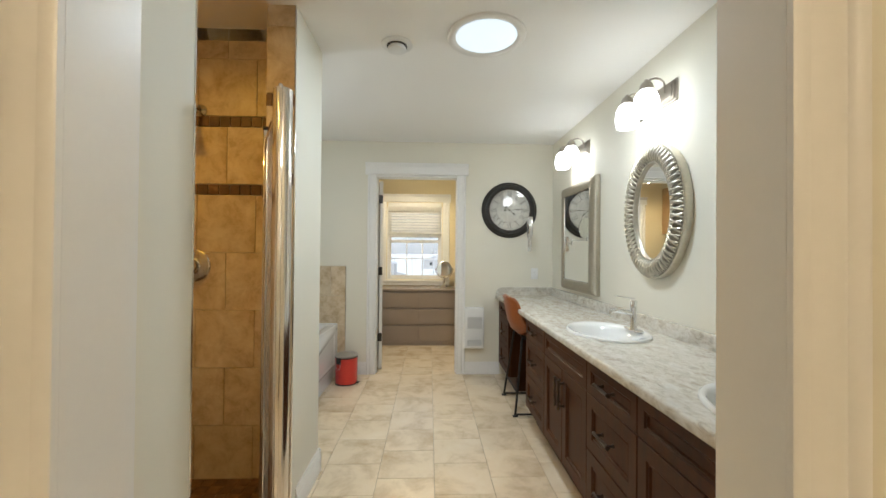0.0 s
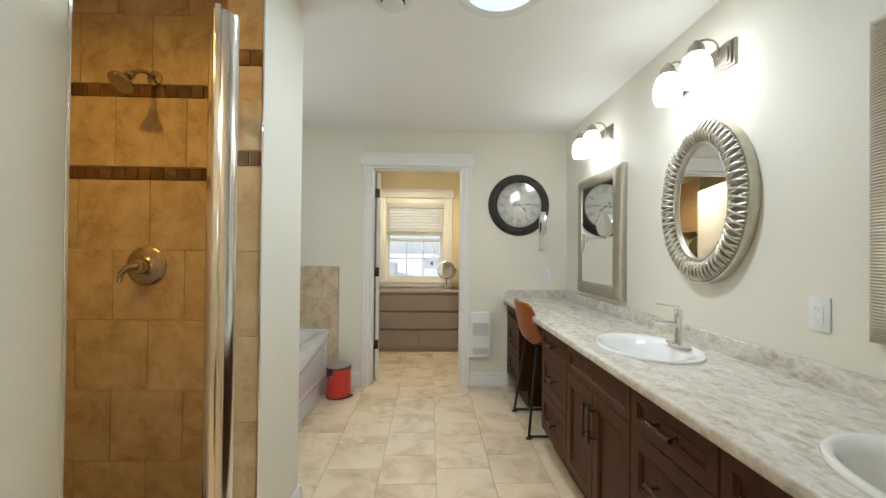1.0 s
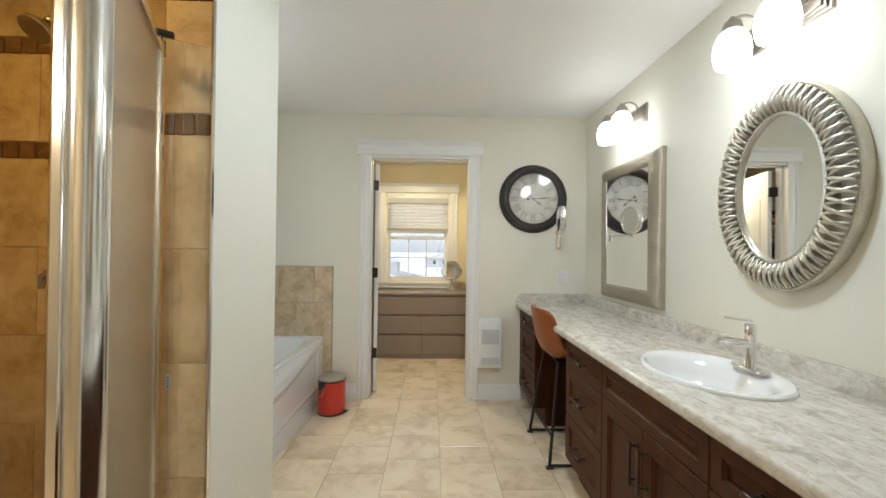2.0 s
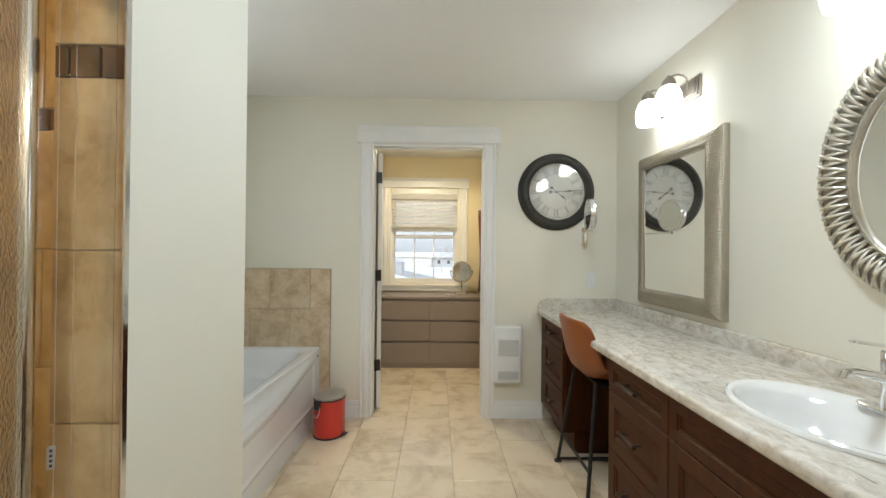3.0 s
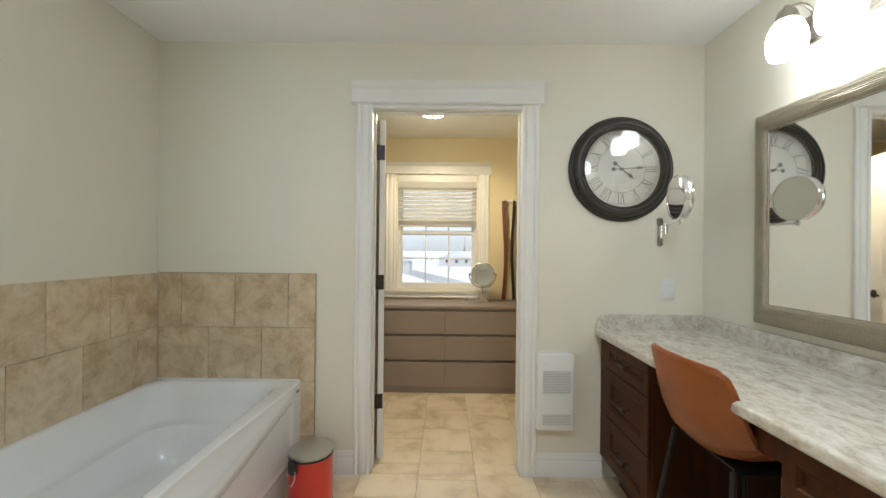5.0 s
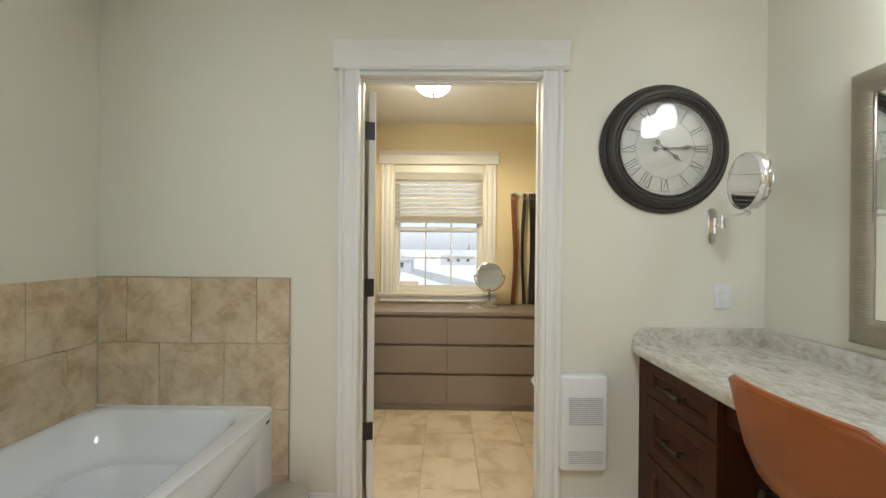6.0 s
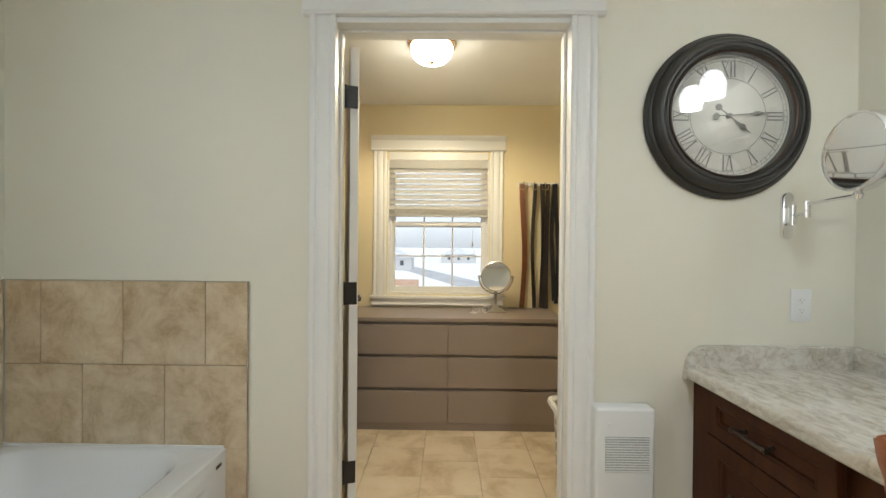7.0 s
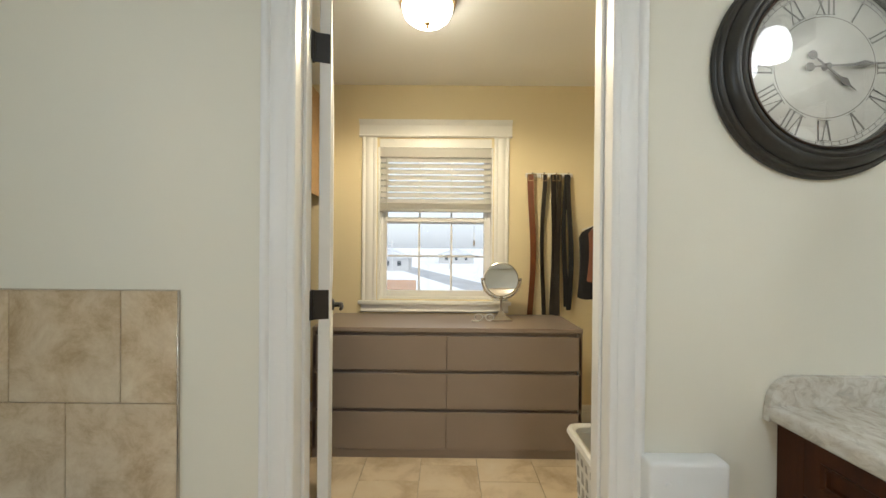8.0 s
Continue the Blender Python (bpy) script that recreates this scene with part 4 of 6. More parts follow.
def numeral(text, hour):
    """Strokes and serifs of a roman number, its foot towards the centre."""
    bm = bmesh.new()
    widths = {"I": 0.013, "V": 0.03, "X": 0.03}
    total = sum(widths[c] for c in text)
    x, h = -total / 2, 0.027
    for c in text:
        w = widths[c]
        m = x + w / 2
        if c == "I":
            strokes = [(m, m, 0.0021)]
        elif c == "V":
            strokes = [(m - 0.001, m - 0.011, 0.0024), (m + 0.001, m + 0.011, 0.0012)]
        else:
            strokes = [(m + 0.011, m - 0.011, 0.0024), (m - 0.011, m + 0.011, 0.0012)]
        for lo, hi, t in strokes:
            q = [(lo - t, -h), (lo + t, -h), (hi + t, h), (hi - t, h)]
            prism(q, (0, 0, 0), (0, 0, 0.0006), (1, 0, 0), (0, 1, 0), into=bm)
        x += w
    for y in (-h, h):
        box(-total / 2 + 0.002, total / 2 - 0.002, y - 0.0008, y + 0.0008, 0, 0.0005, into=bm)
    a = 2 * math.pi * hour / 12
    return moved(bm, KM @ Matrix.Rotation(-a, 4, "Z") @ Matrix.Translation((0, 0.167, 0.0144)))


for k, text in enumerate(("I", "II", "III", "IV", "V", "VI", "VII", "VIII", "IX", "X", "XI", "XII")):
    part("numeral", numeral(text, k + 1), INK, dial)


def hand(length, hour, z, w):
    q = [(-0.002, 0), (-0.003, length * 0.45), (-w, length * 0.62), (-0.002, length * 0.78), (0, length), (0.002, length * 0.78), (w, length * 0.62), (0.003, length * 0.45), (0.002, 0)]
    bm = prism(q, (0, 0, 0), (0, 0, 0.0015), (1, 0, 0), (0, 1, 0))
    merge(bm, prism([(-0.002, 0), (0.002, 0), (0.002, -0.04), (-0.002, -0.04)], (0, 0, 0), (0, 0, 0.0015), (1, 0, 0), (0, 1, 0)))
    merge(bm, moved(lathe([(0, 0), (0.012, 0), (0.012, 0.0015), (0, 0.0015)], 16), Matrix.Translation((0, -0.048, 0))))
    return moved(bm, KM @ Matrix.Translation((0, 0, z)) @ Matrix.Rotation(-2 * math.pi * hour / 12, 4, "Z"))


part("hour_hand", hand(0.1, 4.3, 0.02, 0.011), INK, clock)
part("minute_hand", hand(0.155, 2.87, 0.024, 0.009), INK, clock)
part("hub", lathe([(0, 0.028), (0.008, 0.027), (0.009, 0.014), (0, 0.014)], 16, KM), INK, clock)
g = part("glass", lathe([(0.2195, 0.04), (0.18, 0.0408), (0.12, 0.0417), (0.06, 0.0423), (0, 0.0425), (0, 0.0405), (0.06, 0.0403), (0.12, 0.0397), (0.18, 0.0388), (0.2195, 0.038)], 64, KM, True), CLOCKGLASS, clock, "domed clear glass")
g.visible_shadow = False

# ---- swing-arm magnifying mirror ----
mm = thing("magnifying_mirror", (1.838, N, 1.39), "round chrome swing-arm magnifying mirror on the wall", "mirror")
bx, bz = 1.838, 1.392
plate = []
for k, dy in ((1.0, 0.0005), (1.0, 0.008), (0.8, 0.013)):
    plate.append([Vector((bx + 0.021 * k * math.cos(a), N - dy, bz + (0.064 if math.sin(a) > 0 else -0.064) + 0.021 * k * math.sin(a))) for a in [2 * math.pi * (i + 0.5) / 32 for i in range(32)]])
part("wall_plate", bridge(plate, False, True), CHROME, mm)
part("pivot", tube([(bx, N - 0.03, bz - 0.035), (bx, N - 0.03, bz + 0.035)], 0.0085, 14, into=box(bx - 0.008, bx + 0.008, N - 0.03, N - 0.01, bz - 0.03, bz + 0.03, 0.002)), CHROME, mm)
mc = Vector((1.75, 4.18, 1.545))
part("arm", tube([(bx, N - 0.03, bz), (1.821, 4.4, bz + 0.004)], 0.006, 12), CHROME, mm)
part("elbow", lathe([(0, -0.014), (0.0095, -0.013), (0.0095, 0.009), (0.0075, 0.011), (0.0095, 0.013), (0.0095, 0.042), (0, 0.044)], 18, Matrix.Translation((1.821, 4.4, bz))), CHROME, mm)
part("arm", tube([(1.821, 4.4, bz + 0.033), (mc.x + 0.01, mc.y + 0.005, bz + 0.033)], 0.0055, 12), CHROME, mm)
part("ball_joint", moved(lathe([(0, -0.014), (0.008, -0.011), (0.013, 0), (0.008, 0.011), (0.006, 0.03), (0, 0.03)], 16), Matrix.Translation((mc.x + 0.005, mc.y, bz + 0.033))), CHROME, mm)
nrm = Vector((-0.985, 0.17, 0.0)).normalized()
MM = Matrix.Translation(mc) @ nrm.to_track_quat("Z", "Y").to_matrix().to_4x4()
part("rim", lathe([(0.101, 0.012), (0.106, 0.013), (0.109, 0.008), (0.109, -0.024), (0.106, -0.029), (0.101, -0.028)], 48, MM, True), CHROME, mm)
part("mirror_face", lathe([(0.102, 0.009), (0.06, 0.006), (0, 0.005)], 48, MM), MIRROR, mm)
part("mirror_face", lathe([(0.102, -0.025), (0.06, -0.023), (0, -0.022)], 48, MM), MIRROR, mm)

# ---- framed wall mirrors ----


def rect_mirror(y0, y1, z0, z1, label):
    w = 0.092

    def bulge(u):
        """Height of the rounded frame over the wall, from its outer to its inner edge."""
        return 0.026 + 0.024 * u + 0.022 * math.sin(math.pi * u) ** 0.6

    mt = thing("framed_mirror", (E, (y0 + y1) / 2, (z0 + z1) / 2), label, "mirror", group="framed rectangular mirrors")
    x = E - 0.001
    prof = []
    for k in range(37):
        u = k / 36
        hgt = bulge(u)
        if 0.08 < u < 0.88:
            hgt += 0.0016 * math.sin(2 * math.pi * u * 13)
        prof.append((u * w, max(0.012, hgt)))
    # rails: ribs run along the length
    for zz, s in ((z0, 1), (z1, -1)):
        bm = bmesh.new()
        a = [bm.verts.new((x - h, y0 + u, zz + s * u)) for u, h in prof]
        b = [bm.verts.new((x - h, y1 - u, zz + s * u)) for u, h in prof]
        a0, b0 = bm.verts.new((x, y0, zz)), bm.verts.new((x, y1, zz))
        for k in range(len(prof) - 1):
            bm.faces.new([a[k], a[k + 1], b[k + 1], b[k]])
        bm.faces.new([a0, a[0], b[0], b0])
        part("rail", bm, PEWTER, mt)
    # stiles: ribs run across
    for yy, s in ((y0, 1), (y1, -1)):
        bm = bmesh.new()
        rows = []
        n = int((z1 - z0) / 0.00153)
        for i in range(n + 1):
            z = z0 + (z1 - z0) * i / n
            row = []
            for k in range(13):
                u = k / 12
                hgt = bulge(u)
                if 0 < k < 12:
                    hgt += 0.0016 * math.sin(2 * math.pi * (z / 0.0092 + 0.12 * abs(((u * 4) % 1) - 0.5)))
                lim = min(z - z0, z1 - z)
                uu = min(u * w, lim)
                if u * w > lim:
                    q = lim / w
                    hgt = bulge(q)
                row.append(bm.verts.new((x - max(0.012, hgt), yy + s * uu, z)))
            rows.append(row)
        for a, b in zip(rows, rows[1:]):
            for k in range(12):
                bm.faces.new([a[k], a[k + 1], b[k + 1], b[k]])
        side = [bm.verts.new((x, yy, z0)), bm.verts.new((x, yy, z1))]
        bm.faces.new([side[0], side[1]] + [r[0] for r in rows[::-1]])
        bmesh.ops.remove_doubles(bm, verts=bm.verts, dist=1e-6)
        part("stile", bm, PEWTER, mt)
    q = w - 0.003
    part("mirror_glass", box(x - 0.048, x - 0.04, y0 + q, y1 - q, z0 + q, z1 - q), MIRROR, mt)
    bv = [[Vector((x - h, a, c)) for a, c in ((y0 + w + i, z0 + w + i), (y1 - w - i, z0 + w + i), (y1 - w - i, z1 - w - i), (y0 + w + i, z1 - w - i))] for i, h in ((-0.002, 0.0525), (0.004, 0.0525), (0.006, 0.0483))]
    part("inner_lip", bridge(bv), NICKEL, mt)
    return mt


rect_mirror(3.352, 4.102, 0.958, 1.908, "rectangular wall mirror in a ribbed pewter frame")
rect_mirror(1.14, 1.905, 1.03, 1.98, "rectangular wall mirror in a ribbed pewter frame near the entry")


def oval_mirror(cy, cz, ry, rz):
    om = thing("oval_mirror", (E, cy, cz), "oval wall mirror in a woven silver leaf frame", "mirror")
    x = E - 0.03
    w = 0.1
    nt = 96

    def at(a, off, h):
        return Vector((x - h, cy + (ry - off) * math.cos(a), cz + (rz - off) * math.sin(a)))
    back = [[at(2 * math.pi * i / nt, off, h) for i in range(nt)] for off, h in ((0.0, 0.014), (0.02, 0.02), (0.05, 0.022), (0.08, 0.019), (0.095, 0.014))]
    part("back_ring", bridge(back), SILVERD, om)
    # flat strands that zigzag between the rims
    count = 62
    for k in range(count):
        for s in (0, 1):
            a0 = 2 * math.pi * (k + 0.5 * s) / count
            a1 = a0 + math.pi * (1.9 if s == 0 else -1.1) / count
            rows = []
            for i in range(9):
                u = i / 8
                a = a0 + (a1 - a0) * u
                hgt = 0.018 + 0.024 * math.sin(math.pi * (0.06 + 0.88 * u)) + (0.004 if s else 0.0)
                c = at(a, 0.002 + 0.092 * u, hgt)
                t = (at(a + (a1 - a0) * 0.05, 0.002 + 0.092 * (u + 0.05), hgt) - c).normalized()
                side = t.cross(Vector((1, 0, 0))).normalized()
                w2 = 0.0058 * (0.75 + 0.35 * math.sin(math.pi * u))
                rows.append([c + side * w2 * math.cos(q) + Vector((-1, 0, 0)) * 0.0055 * math.sin(q) for q in [2 * math.pi * z / 8 for z in range(8)]])
            part("strand", bridge(rows, True, True), SILVER, om)

    def ring(off, xx):
        return [Vector((xx, cy + (ry - off) * math.cos(2 * math.pi * i / 96), cz + (rz - off) * math.sin(2 * math.pi * i / 96))) for i in range(96)]
    part("outer_rim", bridge([ring(0.004, E - 0.001), ring(-0.004, E - 0.001), ring(-0.007, E - 0.012), ring(-0.007, x - 0.004), ring(-0.008, x - 0.012), ring(-0.004, x - 0.02), ring(0.006, x - 0.018)]), SILVER, om)
    part("inner_rim", bridge([ring(w - 0.008, x - 0.012), ring(w - 0.005, x - 0.024), ring(w + 0.004, x - 0.026), ring(w + 0.009, x - 0.016), ring(w + 0.009, x - 0.008)]), SILVER, om)
    part("mirror_glass", bridge([ring(w + 0.007, x - 0.01), ring(w + 0.01, x - 0.01)], False, True), MIRROR, om)
    return om


oval_mirror(2.595, 1.535, 0.285, 0.38)

# ---- outlets, heater, vent ----


def outlet(name, centre, out, label, two=True):
    """A wall plate with a duplex insert; out is the way it faces."""
    o = thing(name, centre, label, "outlet", group="wall outlets")
    m = Matrix.Translation(centre) @ Vector(out).to_track_quat("Z", "Y").to_matrix().to_4x4()
    if abs(Vector(out).x) > 0.5:
        m = Matrix.Translation(centre) @ Matrix(((0, 0, -1, 0), (-1, 0, 0, 0), (0, 1, 0, 0), (0, 0, 0, 1)))
    part("plate", moved(box(-0.037, 0.037, -0.058, 0.058, 0.0003, 0.006, 0.002, 2), m), PLASTIC, o)
    part("insert", moved(box(-0.017, 0.017, -0.034, 0.034, 0.006, 0.008, 0.001), m), PLASTIC, o)
    for s in (-1, 1):
        # flat grey bars carry the shade of the socket holes as colour
        bm = box(-0.008, -0.006, s * 0.018 - 0.002, s * 0.018 + 0.006, 0.0079, 0.0083)
        box(0.006, 0.008, s * 0.018 - 0.001, s * 0.018 + 0.005, 0.0079, 0.0083, into=bm)
        box(-0.002, 0.002, s * 0.018 - 0.009, s * 0.018 - 0.005, 0.0079, 0.0083, into=bm)
        part("slots", moved(bm, m), GREYVENT, o, "grey bars in place of shaded socket slots")
    return o


outlet("wall_outlet", (1.894, N, 1.07), (0, -1, 0), "white duplex outlet above the worktop")
outlet("wall_outlet", (E, 2.075, 1.085), (-1, 0, 0), "white outlet plate between the mirrors")

HY = N - 0.002
heater = thing("wall_heater", (1.244, N, 0.5), "white slim wall heater with two grilles", "heater")
part("cover", box(1.139, 1.348, N - 0.062, HY, 0.283, 0.712, 0.012, 3), PLASTIC, heater)
for z0, z1, n in ((0.49, 0.614, 14), (0.315, 0.374, 7)):
    gr = part("grille", box(1.173, 1.325, N - 0.0632, N - 0.0615, z0, z1), GREYVENT, heater, "grey louvred grille")
    for k in range(n):
        z = z0 + (z1 - z0) * (k + 0.5) / n
        part("louvre", box(1.174, 1.324, N - 0.066, N - 0.063, z - 0.0022, z + 0.0016), PLASTIC, gr)
part("knob", lathe([(0, 0.0045), (0.007, 0.004), (0.008, 0)], 16, Matrix.Translation((1.186, N - 0.062, 0.655)) @ Matrix.Rotation(radians(90), 4, "X")), PLASTIC, heater)

vent = thing("ceiling_vent", (0.575, 2.59, C), "round white ceiling vent", "vent")
m = Matrix.Translation((0.575, 2.59, C))
part("rim", lathe([(0, -0.0005), (0.088, -0.0005), (0.088, -0.008), (0.07, -0.014), (0.058, -0.012), (0, -0.01)], 36, m), PLASTIC, vent)
# solid dark ring puts the shade of the air gap into colour
part("gap_shade", lathe([(0.044, -0.0125), (0.057, -0.0125), (0.057, -0.0145), (0.044, -0.0165)], 32, m), DARK, vent, "dark ring in place of the shaded air gap")
part("disc", lathe([(0, -0.016), (0.045, -0.016), (0.05, -0.022), (0.052, -0.036), (0.045, -0.04), (0, -0.042)], 32, m), PLASTIC, vent)

# ---- pedal bin ----
BX, BY = -0.039, 4.238
pbin = thing("pedal_bin", (BX, BY, 0), "red pedal bin with steel lid beside the bathtub", "bin")
m = Matrix.Translation((BX, BY, 0)) @ Matrix.Diagonal((1, 1, 0.965, 1))
part("body", lathe([(0, 0.012), (0.104, 0.012), (0.106, 0.02), (0.106, 0.262), (0.102, 0.266), (0, 0.266)], 48, m), RED, pbin, "glossy red enamel body")
part("base_ring", lathe([(0, 0.0005), (0.107, 0.0005), (0.109, 0.006), (0.107, 0.013), (0, 0.013)], 40, m), BLACKP, pbin, "black rubber base")
part("collar", lathe([(0.104, 0.262), (0.109, 0.264), (0.109, 0.272), (0.104, 0.274)], 48, m), BLACKP, pbin)
part("lid", lathe([(0.104, 0.272), (0.108, 0.276), (0.107, 0.288), (0.095, 0.297), (0.06, 0.305), (0.025, 0.308), (0, 0.308)], 48, m), STEEL, pbin, "domed steel lid")
ang = radians(243)
dx, dy = math.cos(ang), math.sin(ang)
hm = m @ Matrix.Rotation(ang, 4, "Z")
part("hinge_block", moved(box(0.104, 0.128, -0.022, 0.022, 0.215, 0.278, 0.005, 2), hm), BLACKP, pbin, "black hinge block")
part("wire_handle", moved(tube([(0.118, -0.022, 0.235), (0.125, -0.026, 0.2), (0.128, -0.01, 0.165), (0.128, 0.01, 0.165), (0.125, 0.026, 0.2), (0.118, 0.022, 0.235)], 0.002, 8), hm), CHROME, pbin, "steel wire handle")
part("pedal", moved(box(0.1, 0.135, -0.02, 0.02, 0.012, 0.02, 0.003), m @ Matrix.Rotation(radians(-15), 4, "Z")), BLACKP, pbin)

# ---- stool at the knee space ----


def bar_stool(cx, cy):
    st = thing("counter_stool", (cx, cy, 0), "cognac leather bucket counter stool on black metal legs", "stool")
    line = [(0.21, 0.622, 0.17), (0.2, 0.636, 0.185), (0.12, 0.628, 0.2), (0.02, 0.615, 0.207), (-0.07, 0.61, 0.21), (-0.13, 0.622, 0.212), (-0.175, 0.66, 0.214), (-0.2, 0.72, 0.214), (-0.215, 0.79, 0.21), (-0.228, 0.86, 0.204), (-0.236, 0.91, 0.192), (-0.238, 0.925, 0.17)]
    fine = []
    for i in range(len(line) - 1):
        for k in range(3):
            t = k / 3
            fine.append(tuple(a + (b - a) * t for a, b in zip(line[i], line[i + 1])))
    fine.append(line[-1])
    nu = 20
    inner, outer = [], []
    for i, (px, pz, hw) in enumerate(fine):
        a, b = fine[max(0, i - 1)], fine[min(len(fine) - 1, i + 1)]
        t = Vector((b[0] - a[0], 0, b[1] - a[1])).normalized()
        nn = Vector((t.z, 0, -t.x))
        if nn.x < 0 and nn.z < 0:
            nn = -nn
        s = i / (len(fine) - 1)
        curl = 0.05 + 0.035 * math.sin(math.pi * min(1, s * 1.15))
        if s > 0.85:
            curl *= 1 - (s - 0.85) * 1.5
        ri, ro = [], []
        for k in range(nu + 1):
            u = -1 + 2 * k / nu
            p = Vector((px, u * hw, pz)) + nn * curl * abs(u) ** 2.6
            p.z -= 0.012 * abs(u) ** 3 * (s > 0.9)
            slope = (Vector((0, -u, 0)) * 2.2 * curl / hw * abs(u) ** 1.6 + nn).normalized()
            ri.append(Vector((cx, cy, 0)) + p + slope * 0.012)
            ro.append(Vector((cx, cy, 0)) + p - slope * 0.012)
        inner.append(ri)
        outer.append(ro)
    bm = bridge([a + b[::-1] for a, b in zip(inner, outer)], True, True)
    part("shell", bm, LEATHER, st, "cognac leather bucket seat")
    # stitched seam round the rim
    rim = [inner[i][0] * 0.5 + outer[i][0] * 0.5 for i in range(3, len(fine))] + [inner[-1][k] * 0.5 + outer[-1][k] * 0.5 for k in range(1, nu)] + [inner[i][nu] * 0.5 + outer[i][nu] * 0.5 for i in range(len(fine) - 1, 2, -1)]
    part("piping", tube(rim, 0.0075, 8), LEATHER, st)
    # sled frames and foot rails
    tops = {(-1, -1): (-0.13, -0.15), (-1, 1): (-0.13, 0.15), (1, -1): (0.13, -0.15), (1, 1): (0.13, 0.15)}
    foot = {k: (-0.2 if k[0] < 0 else 0.22, k[1] * 0.228) for k in tops}
    for k in tops:
        a, b = Vector((cx + tops[k][0], cy + tops[k][1], 0.6)), Vector((cx + foot[k][0], cy + foot[k][1], 0.016))
        part("leg", tube([a, a + (b - a) * 0.5, b], 0.0095, 10), BLACKM, st)
        part("foot_pad", box(b.x - 0.02, b.x + 0.02, b.y - 0.013, b.y + 0.013, 0.0005, 0.012, 0.002), BLACKP, st)
    for s in (-1, 1):
        part("floor_bar", tube([(cx + foot[(-1, s)][0], cy + s * 0.228, 0.018), (cx + foot[(1, s)][0], cy + s * 0.228, 0.018)], 0.0085, 8), BLACKM, st)
        part("under_rail", tube([(cx - 0.13, cy + s * 0.15, 0.597), (cx + 0.13, cy + s * 0.15, 0.597)], 0.009, 8), BLACKM, st)
    for sx in (-1, 1):
        f = 0.72
        x = cx + tops[(sx, 1)][0] + (foot[(sx, 1)][0] - tops[(sx, 1)][0]) * f
        y = 0.15 + 0.078 * f
        part("foot_rail", tube([(x, cy - y, 0.6 - 0.584 * f), (x, cy + y, 0.6 - 0.584 * f)], 0.008, 8), BLACKM, st)
    part("seat_mount", box(cx - 0.12, cx + 0.12, cy - 0.15, cy + 0.15, 0.596, 0.602), BLACKM, st)
    return st


bar_stool(1.655, 3.665)

# ---- shower fittings and door ----
sh = thing("shower_sprayer", (-0.54, SB, 2.06), "brushed nickel shower head on a curved arm", "shower head")
sx, sz = -0.507, 2.065
m = Matrix.Translation((sx, SB, sz)) @ Matrix.Rotation(radians(90), 4, "X")
part("flange", lathe([(0.034, 0.0005), (0.033, 0.006), (0.02, 0.012), (0.012, 0.016)], 28, m), NICKEL, sh)
part("arm", tube([(sx, SB - 0.005, sz), (sx, SB - 0.05, sz + 0.004), (sx - 0.004, SB - 0.09, sz - 0.006), (sx - 0.01, SB - 0.12, sz - 0.03)], 0.0095, 12), NICKEL, sh)
hd = Vector((-0.12, -0.62, -0.78)).normalized()
m = Matrix.Translation((sx - 0.01, SB - 0.12, sz - 0.03)) @ hd.to_track_quat("Z", "Y").to_matrix().to_4x4()
part("head", lathe([(0.01, 0), (0.016, 0.008), (0.018, 0.022), (0.014, 0.03), (0.02, 0.045), (0.034, 0.062), (0.046, 0.074), (0.048, 0.084), (0.043, 0.088), (0, 0.086)], 32, m), NICKEL, sh)
vx, vz = -0.531, 1.205
valve = thing("shower_valve", (vx, SB, vz), "brushed nickel shower valve with lever handle", "shower valve")
m = Matrix.Translation((vx, SB, vz)) @ Matrix.Rotation(radians(90), 4, "X")
part("escutcheon", lathe([(0.088, 0.0005), (0.089, 0.006), (0.08, 0.013), (0.06, 0.016), (0.045, 0.018), (0.036, 0.026), (0, 0.027)], 48, m), NICKEL, valve)
part("hub", lathe([(0.034, 0.025), (0.033, 0.05), (0.026, 0.06), (0, 0.062)], 32, m), NICKEL, valve)
part("lever", tube([(vx, SB - 0.05, vz), (vx - 0.03, SB - 0.066, vz - 0.004), (vx - 0.06, SB - 0.07, vz - 0.03), (vx - 0.068, SB - 0.068, vz - 0.07)], [0.018, 0.016, 0.013, 0.009], 14), NICKEL, valve)

# glass door, ajar: hinged by the partition, free stile towards the entry
HA, HB = Vector((0.028, 2.2, 0)), Vector((0.306, 1.665, 0))
dd = (HB - HA).normalized()
LEN = (HB - HA).length
DM = Matrix.Translation(HA) @ Matrix.Rotation(math.atan2(dd.y, dd.x), 4, "Z")
sdoor = thing("shower_door", HA, "framed pebbled glass shower door standing ajar", "shower door")
ALU = mat("polished_aluminium", (0.8, 0.79, 0.77), 0.14, 1.0, vary=0.03, bump=0.0)
z0, z1 = 0.13, 1.81


def stile(u0, u1, w, name):
    prof = [(u0, -w * 0.5), (u0 + 0.3 * (u1 - u0), -w), (u1 - 0.3 * (u1 - u0), -w), (u1, -w * 0.5), (u1, w * 0.5), (u1 - 0.3 * (u1 - u0), w), (u0 + 0.3 * (u1 - u0), w), (u0, w * 0.5)]
    bm = prism(prof, (0, 0, z0), (0, 0, z1), (1, 0, 0), (0, 1, 0))
    return part(name, moved(bm, DM), ALU, sdoor)


